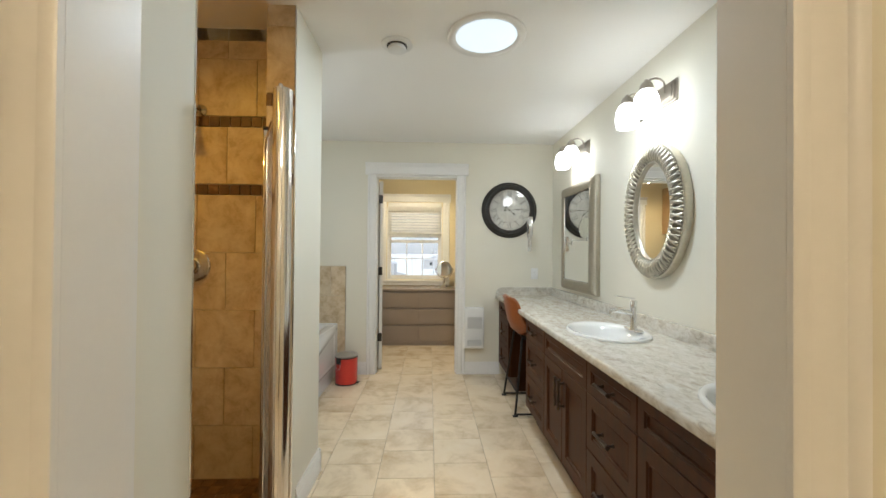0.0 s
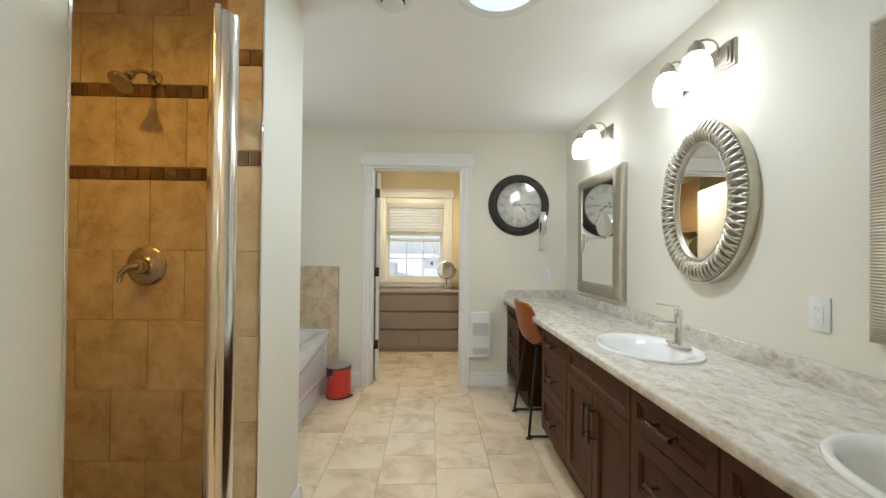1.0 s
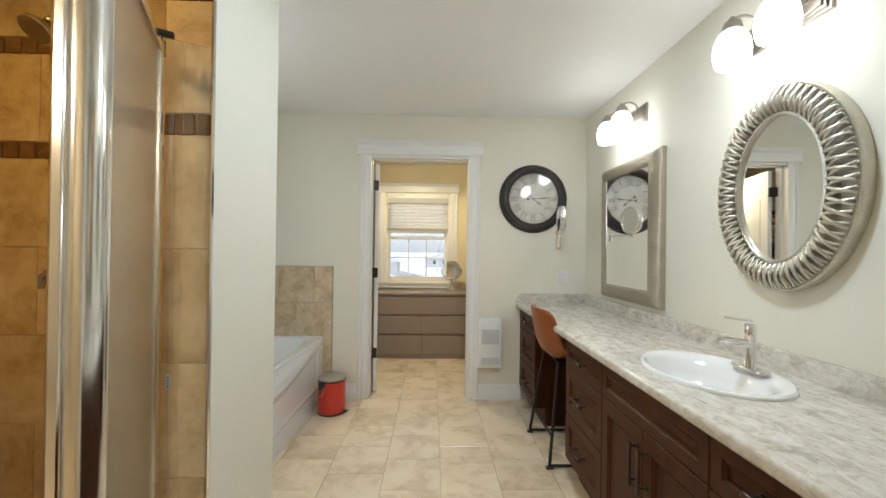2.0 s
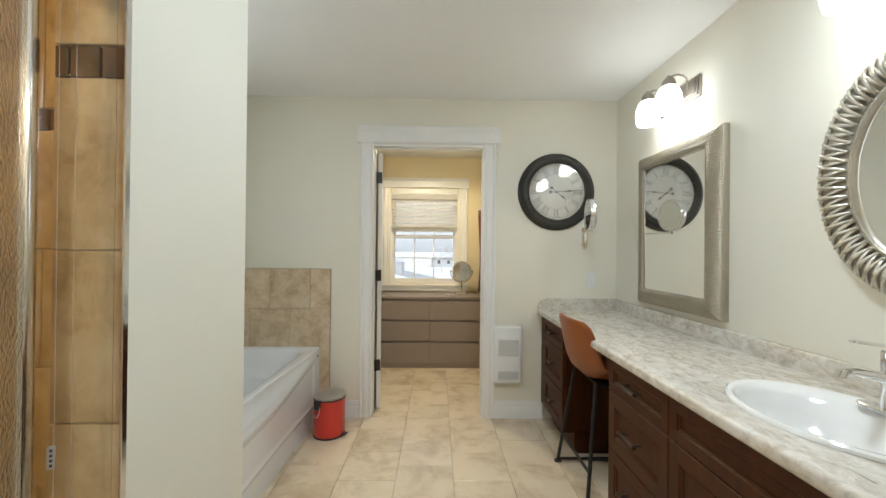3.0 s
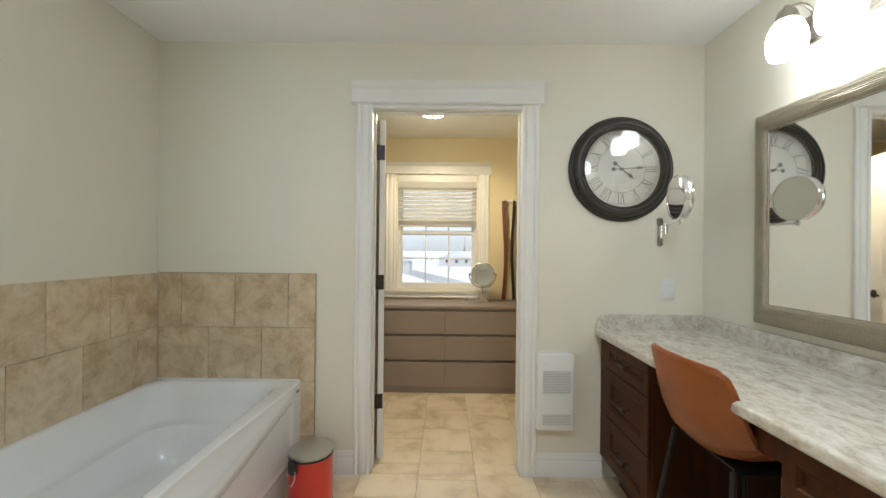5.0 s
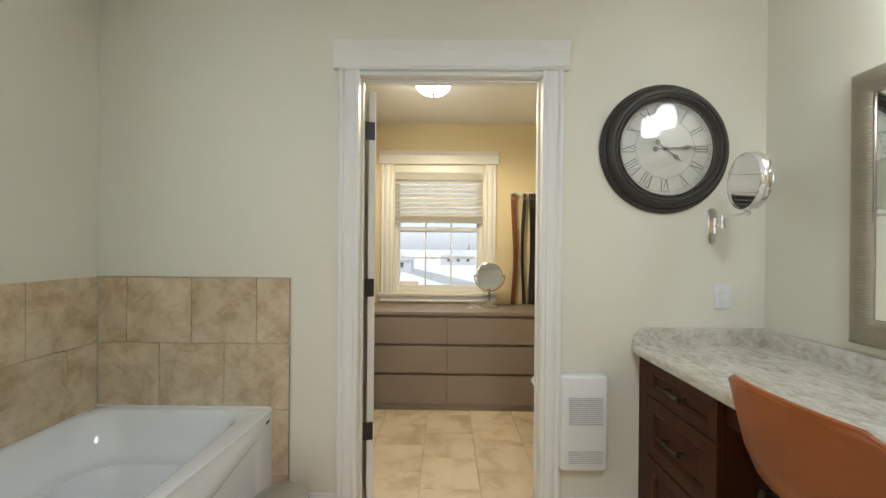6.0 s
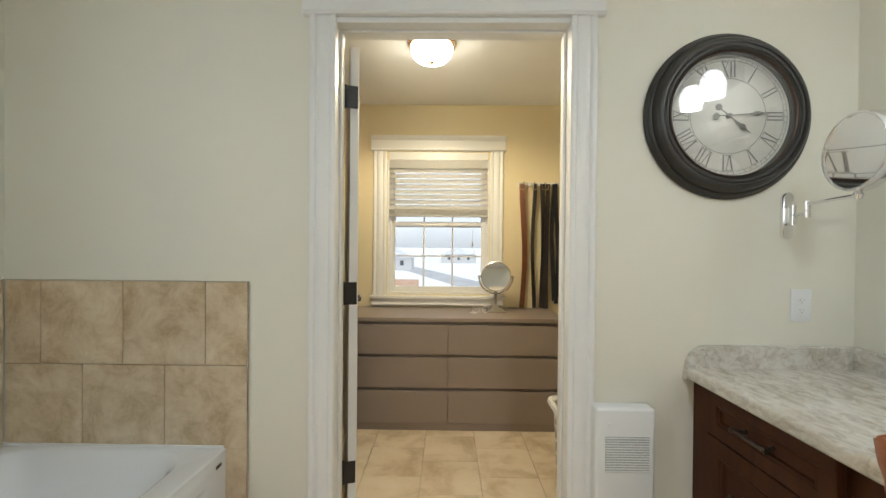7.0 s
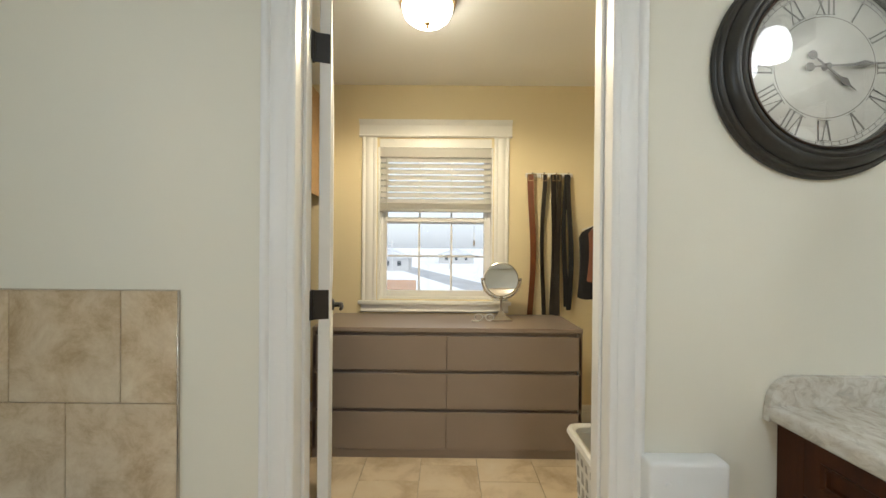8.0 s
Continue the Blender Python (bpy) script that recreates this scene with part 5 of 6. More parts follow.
stile(0.0, 0.028, 0.011, "hinge_stile")
n = 28
prof = [(LEN - 0.036 + 0.034 * math.cos(2 * math.pi * k / n), 0.03 * math.sin(2 * math.pi * k / n)) for k in range(n)]
part("free_stile", moved(prism(prof, (0, 0, z0), (0, 0, z1), (1, 0, 0), (0, 1, 0)), DM), ALU, sdoor, "rounded polished aluminium stile")
part("pull_channel", moved(box(LEN - 0.075, LEN - 0.052, -0.012, 0.012, z0, z1 + 0.004, 0.003), DM), ALU, sdoor)
part("seal_strip", moved(box(LEN - 0.006, LEN + 0.006, -0.018, -0.006, z0, z1 + 0.006, 0.002), DM), ALU, sdoor)
part("top_rail", moved(box(0.028, LEN - 0.075, -0.009, 0.009, z1 - 0.03, z1, 0.003), DM), ALU, sdoor)
part("bottom_rail", moved(box(0.028, LEN - 0.075, -0.009, 0.009, z0, z0 + 0.03, 0.003), DM), ALU, sdoor)
g = part("glass_panel", moved(box(0.026, LEN - 0.073, -0.0025, 0.0025, z0 + 0.028, z1 - 0.028), DM), PEBBLE, sdoor, "pebbled obscure glass")
g.visible_shadow = False
PA, PB = Vector((0.022, 2.212, 0)), Vector((0.117, 2.268, 0))
pd = (PB - PA).normalized()
PL = (PB - PA).length
PM = Matrix.Translation(PA) @ Matrix.Rotation(math.atan2(pd.y, pd.x), 4, "Z")
frame_j = thing("shower_side_panel", PA, "narrow clear glass side panel of the shower", "glass panel")
g = part("glass_panel", moved(box(0.004, PL - 0.004, -0.002, 0.002, 0.1, 1.84), PM), SHOWERGLASS, frame_j, "clear tempered glass")
g.visible_shadow = False
part("hinge_post", moved(box(-0.016, 0.004, -0.01, 0.01, 0.1, 1.84, 0.003), PM), ALU, frame_j)
for u in (0.03, 0.052):
    part("seal_line", moved(box(u, u + 0.0008, -0.0028, -0.0021, 0.1, 1.84), PM), GREYVENT, frame_j)
part("top_cap", moved(box(-0.018, 0.03, -0.011, 0.011, 1.841, 1.856, 0.003), PM), BLACKP, frame_j, "black plastic cap")
lab = part("maker_plate", moved(box(0.022, 0.033, -0.005, -0.0035, 0.905, 0.945, 0.001), PM), GREYVENT, frame_j, "small pale maker plate")
for k in range(4):
    part("plate_bar", moved(box(0.0255, 0.0295, -0.0056, -0.0051, 0.909 + 0.0085 * k, 0.914 + 0.0085 * k), PM), DARK, lab)

# ---- things on and around the dresser ----
vm = thing("vanity_mirror", (0.985, 5.98, DT), "round tilting chrome stand mirror on the dresser", "mirror")
vx, vy = 0.985, 5.98
part("foot", moved(bridge([[Vector((sx * s, sy * s2, z)) for sx, sy in ((-0.07, -0.05), (0.07, -0.05), (0.07, 0.05), (-0.07, 0.05))] for s, s2, z in ((1, 1, 0.001), (1, 1, 0.008), (0.45, 0.5, 0.03), (0.16, 0.22, 0.06))], True, True), Matrix.Translation((vx, vy, DT))), NICKEL, vm)
part("stem", lathe([(0.009, 0.055), (0.008, 0.135), (0.012, 0.14), (0.012, 0.155), (0, 0.157)], 16, Matrix.Translation((vx, vy, DT))), NICKEL, vm)
VC = Vector((vx, vy, DT + 0.268))
part("yoke", tube([VC + Vector((0.128 * math.cos(a), 0, 0.128 * math.sin(a))) for a in [radians(180 + 180 * k / 20) for k in range(21)]], 0.006, 10), NICKEL, vm)
VMM = Matrix.Translation(VC) @ Vector((-0.12, -0.975, 0.16)).normalized().to_track_quat("Z", "Y").to_matrix().to_4x4()
part("housing", lathe([(0.106, 0.016), (0.112, 0.014), (0.113, -0.02), (0.106, -0.024), (0.104, -0.018)], 48, VMM), NICKEL, vm)
part("mirror_face", lathe([(0.107, 0.013), (0, 0.013)], 48, VMM), MIRROR, vm)
part("mirror_face", lathe([(0.107, -0.019), (0, -0.019)], 48, VMM), MIRROR, vm)
for s in (-1, 1):
    part("pivot_knob", moved(lathe([(0, -0.012), (0.009, -0.01), (0.009, 0.01), (0, 0.012)], 14), Matrix.Translation(VC + Vector((0.124 * s, 0, 0))) @ Matrix.Rotation(radians(90), 4, "Y")), NICKEL, vm)

specs = thing("eyeglasses", (0.87, 5.93, DT), "folded clear-rimmed eyeglasses on the dresser", "glasses")
CLEARP = mat("pale_plastic", (0.75, 0.76, 0.78), 0.15, vary=0.02, spec=0.7)
for s in (-1, 1):
    c = Vector((0.87 + s * 0.036, 5.93, DT + 0.026))
    part("rim", tube([c + Vector((0.026 * math.cos(a), 0.004, 0.022 * math.sin(a))) for a in [2 * math.pi * k / 20 for k in range(20)]], 0.003, 8, closed=True), CLEARP, specs)
    part("temple", tube([c + Vector((s * 0.026, 0.002, 0.006)), c + Vector((s * 0.022, 0.06, 0.002)), c + Vector((s * 0.01, 0.11, -0.02))], 0.0028, 8), CLEARP, specs)
part("bridge", tube([(0.86, 5.932, DT + 0.03), (0.87, 5.932, DT + 0.034), (0.88, 5.932, DT + 0.03)], 0.0025, 8), CLEARP, specs)
pen = solo("lip_brush", tube([(0.79, 5.93, DT + 0.005), (0.83, 5.9, DT + 0.005)], [0.005, 0.004], 8), BLIND, (0.81, 5.92, DT), "small pale brush lying on the dresser", "brush")

rack = thing("belt_rack", (1.35, CN, 1.79), "white wall rack with metal hooks for belts", "hook rack")
part("board", box(1.185, 1.52, CN - 0.016, CN - 0.0005, 1.763, 1.793, 0.003), TRIM, rack)
for x in (1.225, 1.31, 1.395, 1.48):
    part("hook", tube([(x, CN - 0.015, 1.785), (x, CN - 0.045, 1.778), (x, CN - 0.05, 1.793)], 0.0035, 8), NICKEL, rack)


def belt(x, w, z1, material, label, buckle=True, folds=1, bend=0.012):
    b = thing("hanging_belt", (x, CN - 0.045, z1), label, "belt", group="belts on the rack")
    zt = 1.778
    for f in range(folds):
        xo = x + (f - (folds - 1) / 2) * w * 0.8
        n = 24
        bm = bmesh.new()
        rows = []
        for i in range(n + 1):
            t = i / n
            z = zt - (zt - z1 + 0.02 * f) * t
            o = bend * math.sin(t * 5 + x * 40 + f * 2)
            y = CN - 0.04 - 0.008 * f + 0.004 * math.sin(t * 7 + f)
            tw = 0.25 * math.sin(t * 4 + f + x * 9)
            hx, hy = w / 2 * math.cos(tw), w / 2 * math.sin(tw)
            rows.append([Vector((xo + o - hx, y - hy - 0.002, z)), Vector((xo + o + hx, y + hy - 0.002, z)), Vector((xo + o + hx, y + hy + 0.002, z)), Vector((xo + o - hx, y - hy + 0.002, z))])
        bm.free()
        part("strap", bridge(rows, True, True), material, b)
    if buckle:
        part("buckle", tube([(x - w * 0.65, CN - 0.05, 1.733), (x + w * 0.65, CN - 0.05, 1.733), (x + w * 0.65, CN - 0.048, 1.778), (x - w * 0.65, CN - 0.048, 1.778)], 0.0035, 8, closed=True), mat("buckle_brass", (0.5, 0.38, 0.2), 0.3, 0.9), b, "metal buckle")
    return b


BROWNL = mat("brown_leather", (0.17, 0.055, 0.02), 0.4, vary=0.3, scale=9, fine=200, bump=0.15)
BLACKL = mat("black_leather", (0.02, 0.016, 0.014), 0.45, vary=0.3, scale=9, fine=200, bump=0.15)
BLACKF = mat("black_fabric", (0.018, 0.017, 0.018), 0.9, vary=0.3, scale=20, fine=300, bump=0.3)
belt(1.225, 0.042, DT + 0.004, BROWNL, "brown leather belt hanging from a hook")
belt(1.31, 0.03, DT + 0.004, BLACKL, "black leather belt with small buckle on a hook")
belt(1.395, 0.038, DT + 0.004, BLACKL, "black leather belt hanging folded from a hook", folds=2, bend=0.006)
belt(1.478, 0.034, DT + 0.06, BLACKF, "black fabric sash hanging from a hook", False, 2, 0.012)

basket = thing("laundry_basket", (1.365, 4.965, 0), "white slatted plastic laundry basket", "basket")
# tapered closed body; rows of grey blocks stand in for shaded openings
bx, by = 1.365, 4.965


def ring_rect(hx, hy, r, z, n=6):
    pts = []
    for cx, cy, a0 in ((hx - r, hy - r, 0), (-hx + r, hy - r, 90), (-hx + r, -hy + r, 180), (hx - r, -hy + r, 270)):
        for k in range(n + 1):
            a = radians(a0 + 90 * k / n)
            pts.append(Vector((bx + cx + r * math.cos(a), by + cy + r * math.sin(a), z)))
    return pts


part("body", bridge([ring_rect(0.155, 0.205, 0.04, 0.002), ring_rect(0.162, 0.212, 0.045, 0.2), ring_rect(0.172, 0.222, 0.05, 0.38), ring_rect(0.178, 0.228, 0.05, 0.44)], True), PLASTIC, basket)
part("rim", bridge([ring_rect(0.17, 0.22, 0.05, 0.425), ring_rect(0.195, 0.245, 0.06, 0.425), ring_rect(0.203, 0.253, 0.06, 0.44), ring_rect(0.198, 0.248, 0.06, 0.456), ring_rect(0.185, 0.235, 0.06, 0.46), ring_rect(0.17, 0.22, 0.05, 0.45)]), PLASTIC, basket)
for r in range(5):
    for c in range(7):
        z = 0.05 + r * 0.072
        hx = 0.1565 + 0.034 * (z + 0.03)
        y = by - 0.15 + c * 0.05
        part("opening_shade", box(bx - hx - 0.0025, bx - hx + 0.01, y - 0.014, y + 0.014, z, z + 0.055, 0.004), GREYVENT, basket, "grey block in place of a shaded opening")
    for c in range(5):
        z = 0.05 + r * 0.072
        hy = 0.2065 + 0.034 * (z + 0.03)
        x = bx - 0.1 + c * 0.05
        part("opening_shade", box(x - 0.014, x + 0.014, by - hy - 0.0025, by - hy + 0.01, z, z + 0.055, 0.004), GREYVENT, basket, "grey block in place of a shaded opening")


def garment(x, y, top, bottom, half, material, label, along="y", group="hanging clothes"):
    """A folded garment on a hanger; its plane runs along the given axis."""
    gm = thing("hanging_garment", (x, y, top), label, "garment", group=group)
    m = Matrix.Translation((x, y, 0)) @ (Matrix.Rotation(radians(90), 4, "Z") if along == "y" else Matrix.Identity(4))
    n, rows = 26, []
    for i in range(15):
        t = i / 14
        z = top - 0.02 - (top - 0.02 - bottom) * t
        hw = half * (0.3 + 0.7 * min(1, t * 6)) * (1 - 0.08 * math.sin(t * 3))
        ring = []
        for k in range(n):
            a = 2 * math.pi * k / n
            fold = 0.008 * math.sin(9 * a + x * 31 + t * 2) * min(1, t * 4)
            ring.append(Vector((hw * math.cos(a), (0.018 + 0.012 * t + fold) * math.sin(a), z + 0.01 * math.sin(3 * a + x * 7) * t)))
        rows.append(ring)
    part("cloth", moved(bridge(rows, True, True), m), material, gm)
    hook = [(0, 0, top - 0.01), (0, 0, top + 0.03), (0.018, 0, top + 0.045), (0.022, 0, top + 0.06), (0.005, 0, top + 0.075), (-0.014, 0, top + 0.066)]
    part("hanger_hook", moved(tube(hook, 0.0025, 6), m), PLASTIC, gm, "white hanger hook")
    part("hanger", moved(tube([(-half * 0.85, 0, top - 0.075), (0, 0, top - 0.012), (half * 0.85, 0, top - 0.075)], 0.005, 6), m), PLASTIC, gm)
    return gm


MAROON = mat("maroon_cloth", (0.12, 0.025, 0.03), 0.85, vary=0.25, scale=15, fine=250, bump=0.3)
GREYC = mat("grey_cloth", (0.2, 0.2, 0.22), 0.9, vary=0.2, scale=15, fine=250, bump=0.3)
OLIVE = mat("olive_cloth", (0.12, 0.09, 0.05), 0.9, vary=0.35, scale=30, fine=250, bump=0.3)
NAVY = mat("navy_cloth", (0.03, 0.04, 0.07), 0.9, vary=0.2, scale=15, fine=250, bump=0.3)
WOOD = mat("closet_wood", (0.42, 0.27, 0.13), 0.5, vary=0.15, scale=5, fine=60, stretch=(1, 6, 6))
rod = thing("closet_rod", (1.78, 5.7, 1.53), "short chrome garment rod on the closet wall", "closet rod")
part("bar", tube([(1.69, 5.25, 1.53), (1.69, CN - 0.001, 1.53)], 0.012, 12), CHROME, rod)
garment(1.7, 6.0, 1.455, 0.93, 0.21, BLACKF, "black top on a hanger in the closet", "x", "clothes on the short rod")
garment(1.735, 5.9, 1.455, 1.05, 0.22, BROWNL, "brown leather vest on a hanger in the closet", "x", "clothes on the short rod")
garment(1.72, 5.78, 1.455, 0.9, 0.19, BLACKF, "black dress on a hanger in the closet", "x", "clothes on the short rod")

shelf = thing("closet_shelf", (-0.8, 5.95, 1.64), "white wire closet shelf with a hanging rod and a board above", "shelf")
for k in range(16):
    y = 5.76 + 0.0295 * k
    part("wire", tube([(-1.378, y, 1.652), (-0.275, y, 1.652)], 0.0026, 6), PLASTIC, shelf)
for k in range(12):
    x = -1.37 + 0.0993 * k
    part("cross_wire", tube([(x, CN - 0.001, 1.646), (x, 5.76, 1.646), (x, 5.755, 1.61)], 0.003, 6), PLASTIC, shelf)
part("bar", tube([(-1.378, 5.95, 1.615), (-0.271, 5.95, 1.615)], 0.012, 12), PLASTIC, shelf)
part("upper_board", box(-1.378, -0.27, 5.8, CN - 0.0005, 2.03, 2.052, 0.002), TRIM, shelf, "white painted board")
part("end_bracket", box(-0.271, -0.256, 5.8, CN - 0.0005, 1.6, 2.3, 0.002), WOOD, shelf, "brown wooden upright")
for k, (mt, nm) in enumerate(((OLIVE, "patterned olive shirt"), (GREYC, "grey cardigan"), (BLACKF, "black jacket"), (NAVY, "navy shirt"), (OLIVE, "patterned brown blouse"), (BLACKF, "black dress"), (GREYC, "grey coat"), (MAROON, "maroon shirt"), (NAVY, "navy jacket"))):
    garment(-0.34 - 0.1 * k, 5.95, 1.545, 0.75 + 0.06 * (k % 3), 0.2, mt, nm + " on a hanger under the shelf", "y")
ORANGEC = mat("rust_cloth", (0.4, 0.17, 0.05), 0.9, vary=0.2, scale=15, fine=250, bump=0.3)
STACK = ((ORANGEC, "rust folded sweater on the closet shelf", 1.656, 0.05), (WOOD, "tan folded sweater in a stack", 1.708, 0.045), (BLACKF, "black folded sweater on top of a stack", 1.755, 0.085))
for px in (-0.48, -0.88):
    for mt, nm, zz, hh in STACK:
        solo("folded_sweater", box(px - 0.16, px + 0.16, 5.82, 6.12, zz, zz + hh, 0.02, 3), mt, (px, 5.97, zz), nm, "sweater", group="folded sweaters")

# ---- outside the window ----
SNOW = mat("snow", (0.8, 0.82, 0.85), 0.9, vary=0.06, scale=0.15, fine=1.5, bump=0.4)
# asphalt lightened so the far road looks hazy
ASPHALT = mat("hazy_asphalt", (0.42, 0.43, 0.45), 0.7, vary=0.25, scale=0.3, fine=4)
SIDING = mat("pale_siding", (0.5, 0.5, 0.5), 0.8, vary=0.06, scale=1, fine=10)
# snow on the roofs, its tone also paled for distant haze
ROOFM = mat("snowy_roof", (0.6, 0.62, 0.66), 0.9, vary=0.2, scale=0.8, fine=6)
CEDAR = mat("cedar_fence", (0.42, 0.25, 0.15), 0.8, vary=0.2, scale=2, fine=20)
# bare wood of trees and poles, paled in colour to stand in for haze
TWIG = mat("hazy_wood", (0.58, 0.58, 0.6), 0.9, vary=0.3, scale=1, fine=6)
PANE = mat("dark_window_glass", (0.06, 0.07, 0.08), 0.15, vary=0.1)
GZ = -5.0
ground = structure("ground", box(-900, 900, 6.6, 1400, GZ - 0.5, GZ), SNOW, "snow-covered ground reaching the horizon", "ground")
road = structure("road", moved(box(-3.2, 3.2, -120, 160, 0.0, 0.03), Matrix.Translation((6.0, 62, GZ)) @ Matrix.Rotation(radians(18), 4, "Z")), ASPHALT, "cleared grey road through the snow", "road")
fence = thing("garden_fence", (-5.5, 58, GZ), "low cedar plank fence in the snow", "fence")
rnd = random.Random(5)
for k in range(17):
    x = -8 + k * 0.27
    part("plank", box(x, x + 0.24, 58, 58.04, GZ, GZ + 1.45 + 0.04 * rnd.random(), 0.01), CEDAR, fence)


def house(x, y, w, d, h, roof):
    ho = thing("house", (x, y, GZ), "pale sided house with snowy gable roof", "house", group="houses across the snow")
    part("wall", box(x - w / 2, x + w / 2, y - d / 2, y + d / 2, GZ, GZ + h), SIDING, ho)
    part("roof", prism([(-w / 2 - 0.4, 0), (w / 2 + 0.4, 0), (0, roof)], (x, y - d / 2 - 0.4, GZ + h), (x, y + d / 2 + 0.4, GZ + h), (1, 0, 0), (0, 0, 1)), ROOFM, ho)
    for k in (-0.28, 0.0, 0.28):
        part("window", box(x + k * w - 0.5, x + k * w + 0.5, y - d / 2 - 0.04, y - d / 2 + 0.02, GZ + h * 0.4, GZ + h * 0.8), PANE, ho)
    return ho


for hx, hy, hw, hh in ((-14, 105, 11, 3.2), (-30, 130, 12, 3.4), (5, 150, 13, 3.2), (22, 135, 12, 3.4), (34, 100, 12, 3.2), (48, 150, 14, 3.5), (-48, 150, 14, 3.4)):
    house(hx, hy, hw, 9, hh, 2.6)


def bare_tree(bm, x, y, h, rnd):
    def grow(p, d, length, r, depth):
        q = p + d * length
        tube([p, q], [r, r * 0.6], 5, into=bm)
        if depth:
            for _ in range(3):
                nd = (d + Vector((rnd.uniform(-0.8, 0.8), rnd.uniform(-0.8, 0.8), rnd.uniform(-0.1, 0.5)))).normalized()
                grow(p + d * length * rnd.uniform(0.5, 1), nd, length * rnd.uniform(0.5, 0.75), r * 0.5, depth - 1)
    grow(Vector((x, y, GZ)), Vector((0, 0, 1)), h * 0.4, h * 0.02, 3)


bm = bmesh.new()
for k in range(60):
    bare_tree(bm, -110 + k * 4.2 + rnd.uniform(-2, 2), 190 + rnd.uniform(-15, 20), rnd.uniform(4, 6.5), rnd)
woods = solo("bare_woods", bm, TWIG, (0, 190, GZ), "distant belt of bare winter trees", "trees", kind="stuff")
pole_rows = ((-12, 95), (2, 110), (14, 90))
for px, py in pole_rows:
    p = thing("utility_pole", (px, py, GZ), "grey wooden utility pole by the road", "utility pole", group="utility poles")
    part("pole", tube([(px, py, GZ), (px, py, GZ + 7.5)], [0.14, 0.1], 8), TWIG, p)
    part("crossarm", box(px - 0.9, px + 0.9, py - 0.06, py + 0.06, GZ + 6.8, GZ + 6.95), TWIG, p)
for cx, cy in ((20, 80), (24, 84), (30, 78)):
    car = thing("parked_car", (cx, cy, GZ), "dark parked car beside the houses", "car", group="parked cars")
    bm = bridge([[Vector((cx + sx * 2.1, cy + sy * 0.85, GZ + z)) for sx, sy in ((-1, -1), (1, -1), (1, 1), (-1, 1))] for z in (0.3, 0.5, 0.85)], True, True)
    part("body", bm, BLACKP, car)
    part("cabin", bridge([[Vector((cx - 0.1 + sx * a, cy + sy * b, GZ + z)) for sx, sy in ((-1, -1), (1, -1), (1, 1), (-1, 1))] for a, b, z in ((1.4, 0.8, 0.85), (0.9, 0.7, 1.4))], True, True), PANE, car)
    for wx in (-1.3, 1.3):
        part("wheel", moved(lathe([(0, -0.1), (0.32, -0.1), (0.32, 0.1), (0, 0.1)], 16), Matrix.Translation((cx + wx, cy - 0.8, GZ + 0.32)) @ Matrix.Rotation(radians(90), 4, "X")), BLACKP, car)

# ---- tiles of floor and walls ----
PX, PY, GAP = 0.325, 0.302, 0.0025


def floor_tiles(x0, x1, y0, y1, z=0.0):
    i0 = math.floor((x0 - 0.482) / PX)
    i1 = math.ceil((x1 - 0.482) / PX)
    for i in range(i0, i1):
        off = 3.845 if i % 2 == 0 else 3.694
        a, b = max(x0, 0.482 + i * PX + GAP / 2), min(x1, 0.482 + (i + 1) * PX - GAP / 2)
        if b - a < 0.01:
            continue
        for j in range(math.floor((y0 - off) / PY), math.ceil((y1 - off) / PY)):
            c, d = max(y0, off + j * PY + GAP / 2), min(y1, off + (j + 1) * PY - GAP / 2)
            if d - c > 0.01:
                tile("floor_tile", floor, FLOOR_TILE, a, b, c, d, z - 0.0105, z)


JX = 0.482 - PX                                # joint beside the tub
floor_tiles(JX, FX + 0.078, EN, N)
floor_tiles(SF, JX, EN, PN)
floor_tiles(TF - 0.012, JX, PN, N)
floor_tiles(FX + 0.08, E, 3.336, 3.984)
floor_tiles(DX0, DX1, N + 0.001, N + 0.115)
floor_tiles(-1.38, E, N + 0.116, CN)
floor_tiles(-0.6, 1.9, -0.6, EN - 0.001)

# tub surround
TW = 0.305
ROWS = [(0.829, 1.134), (0.523, 0.827), (0.217, 0.521), (0.0, 0.215)]
for k, (z0, z1) in enumerate(ROWS):
    x = -0.112
    first = 0.155 if k % 2 == 0 else TW
    while x > W + 0.01:
        w = first if x > -0.12 else TW
        a = max(W + 0.009, x - w)
        if not (k > 1 and x < -0.4):
            tile("wall_tile", wall_north, WALL_TILE, a + 0.0012, x - 0.0012, N - 0.008, N + 0.001, z0, z1)
        x = a if a > W + 0.01 else W
    if k < 2:
        y = N - 0.009
        first = TW if k % 2 == 0 else 0.14
        while y > PN + 0.02:
            w = first if y > N - 0.02 else TW
            c = max(PN + 0.001, y - w)
            tile("wall_tile", wall_west, WALL_TILE, W - 0.001, W + 0.008, c + 0.0012, y - 0.0012, z0, z1)
            y = c
structure("tile_edge", box(-0.1115, -0.1085, N - 0.011, N, 0, 1.137, 0.001), NICKEL, "thin metal tile edge strip", "trim")
structure("tile_edge_top", box(W, -0.1115, N - 0.01, N, 1.1345, 1.1375, 0.0005), GROUT, "caulked tile edge", "trim")

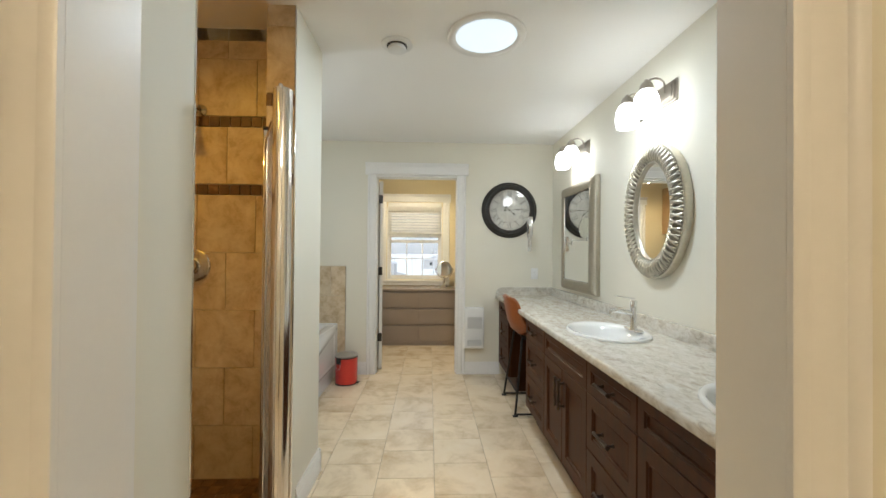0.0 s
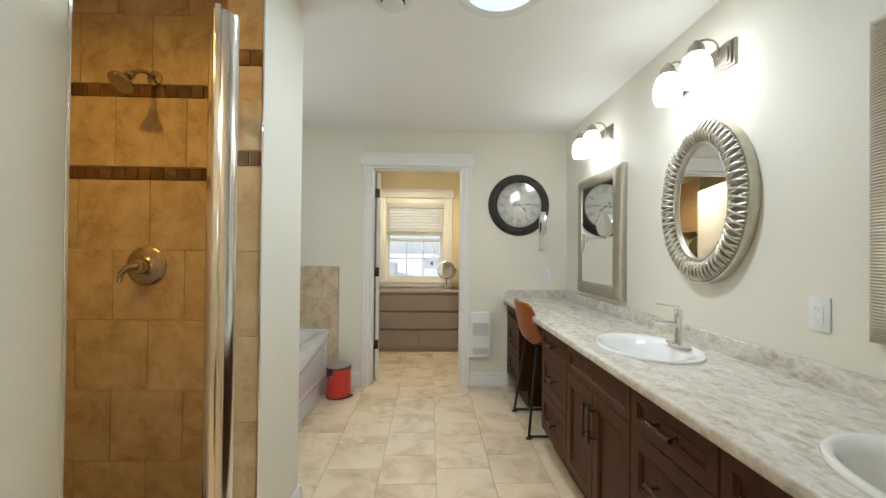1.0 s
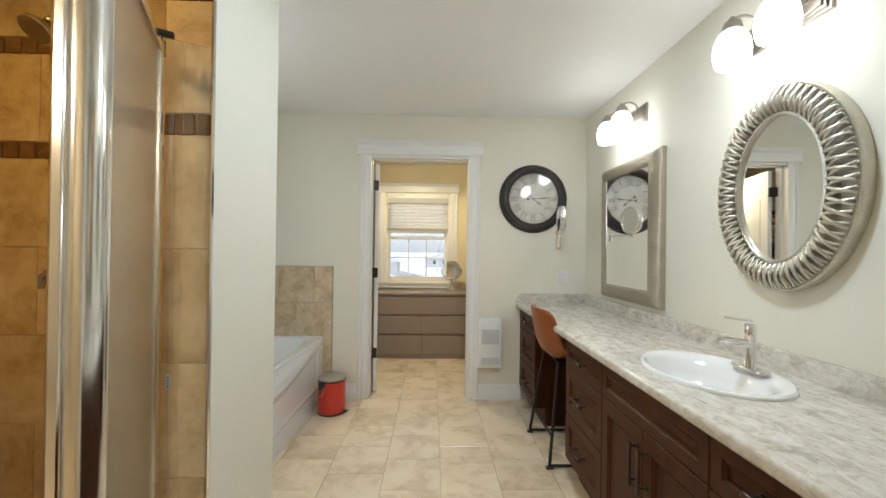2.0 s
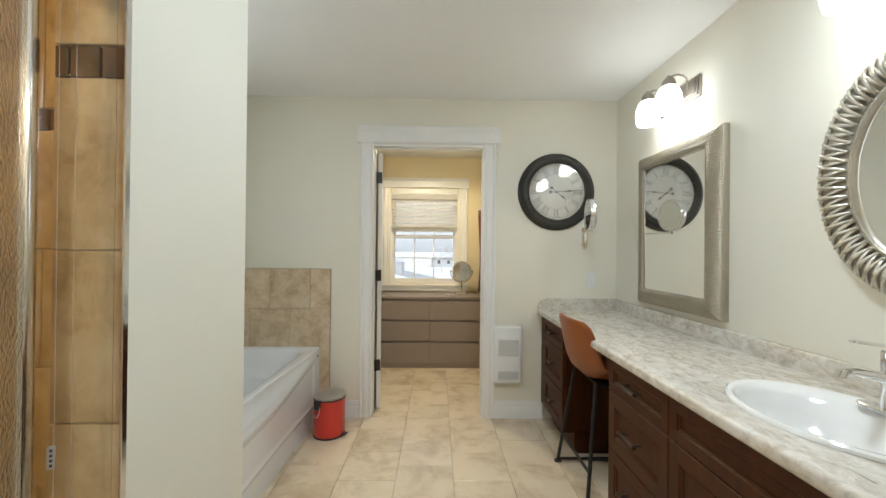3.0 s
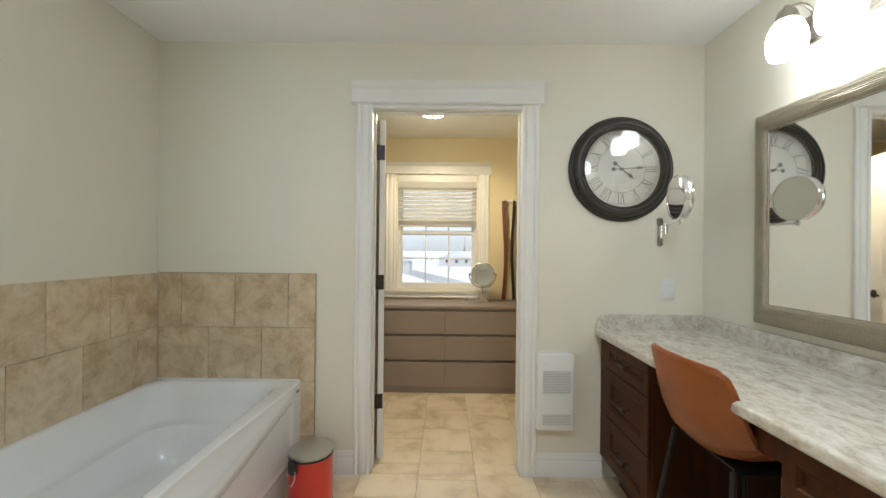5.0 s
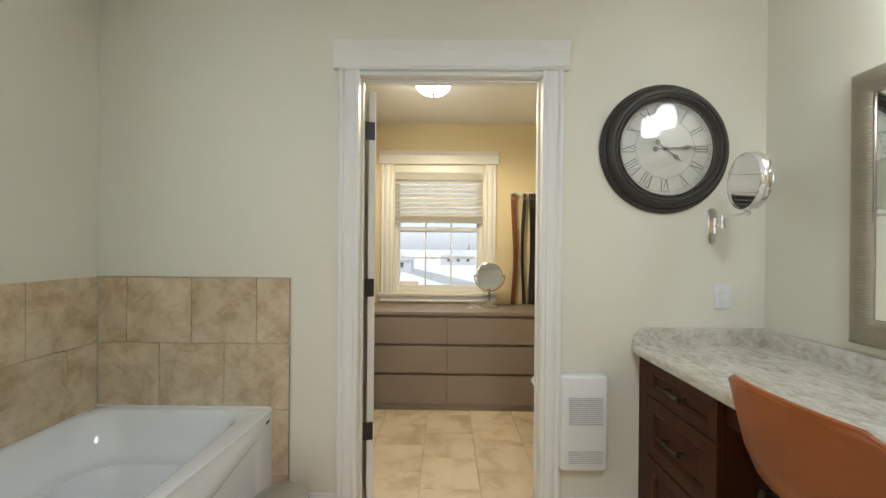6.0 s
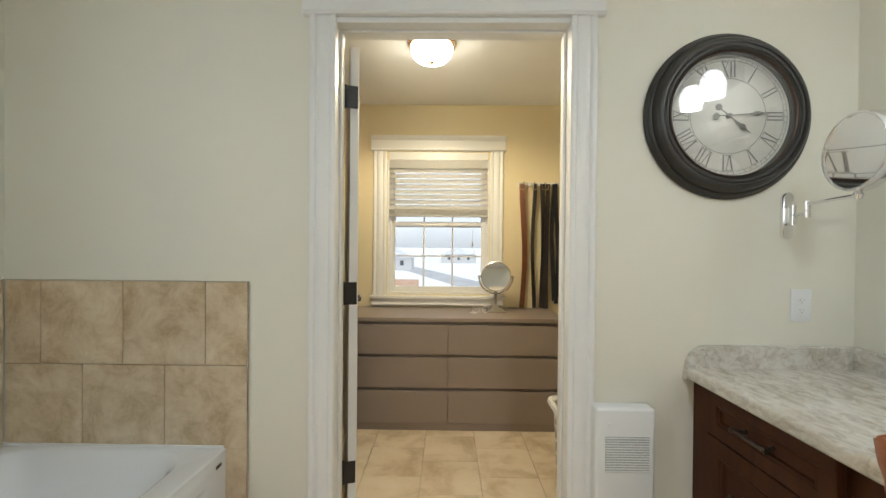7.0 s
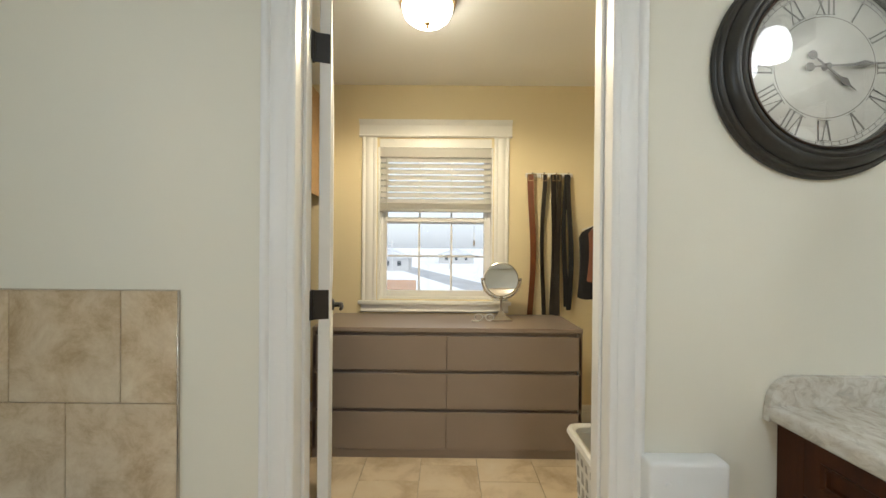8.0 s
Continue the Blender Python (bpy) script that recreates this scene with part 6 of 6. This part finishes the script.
# shower walls
SP, BAND = 0.3195, 0.061
SROWS = []
z = 0.0
for k in range(5):
    SROWS.append(("tile", z, z + SP, k))
    z += SP
SROWS.append(("band", z, z + BAND, 0))
z += BAND
SROWS.append(("tile", z, z + SP, 5))
z += SP
SROWS.append(("band", z, z + BAND, 1))
z += BAND
SROWS.append(("tile", z, z + SP, 6))
z += SP
SROWS.append(("tile", z, 2.53, 7))


def shower_face(parent, lo, hi, plane, axis, out, shift):
    """Rows of tile and mosaic bands on a wall; axis is the way they run."""
    for kind, z0, z1, k in SROWS:
        p = SP if kind == "tile" else 0.058
        o = shift + (SP / 2 if kind == "tile" and k % 2 else 0)
        mt = WALL_TILE if kind == "tile" else MOSAIC
        g = 0.0012 if kind == "tile" else 0.002
        for i in range(math.floor((lo - o) / p), math.ceil((hi - o) / p)):
            a, b = max(lo, o + i * p) + g, min(hi, o + (i + 1) * p) - g
            if b - a < 0.006:
                continue
            q = sorted((plane, plane + 0.009 * out))
            nm = "wall_tile" if kind == "tile" else "mosaic_tile"
            if axis == "x":
                tile(nm, parent, mt, a, b, q[0], q[1], z0 + g, z1 - g)
            else:
                tile(nm, parent, mt, q[0], q[1], a, b, z0 + g, z1 - g)


shower_face(wall_partition, W, SX - 0.001, SB + 0.009, "x", -1, -0.5225)
shower_face(wall_partition, SX, SF - 0.003, S1 + 0.009, "x", -1, -0.04)
shower_face(wall_partition, S1 + 0.01, SB - 0.001, SX + 0.001, "y", -1, 2.45)
shower_face(wall_west, EN, SB - 0.001, W, "y", 1, 1.2)
for i in range(16):
    for j in range(22):
        tile("shower_mosaic", floor, MOSAIC, W + 0.01 + i * 0.0625, W + 0.07 + i * 0.0625, EN + 0.01 + j * 0.068, EN + 0.075 + j * 0.068, 0.02, 0.03)
structure("shower_pan", box(W, SX, EN, SB, -0.005, 0.026), GROUT, "grouted shower floor", "shower floor")
curb = structure("shower_curb", box(SX - 0.02, SF + 0.004, S0, S1, 0, 0.1, 0.003), WALL_TILE, "low tiled shower curb", "curb")
structure("corner_strip", box(SF - 0.003, SF + 0.002, S1 - 0.003, S1 + 0.009, 0, 2.46, 0.001), CHROME, "slim chrome corner strip", "trim")
structure("corner_strip_entry", box(SF - 0.003, SF + 0.002, S0 - 0.004, S0 + 0.003, 0, 2.46, 0.001), CHROME, "slim chrome corner strip", "trim")
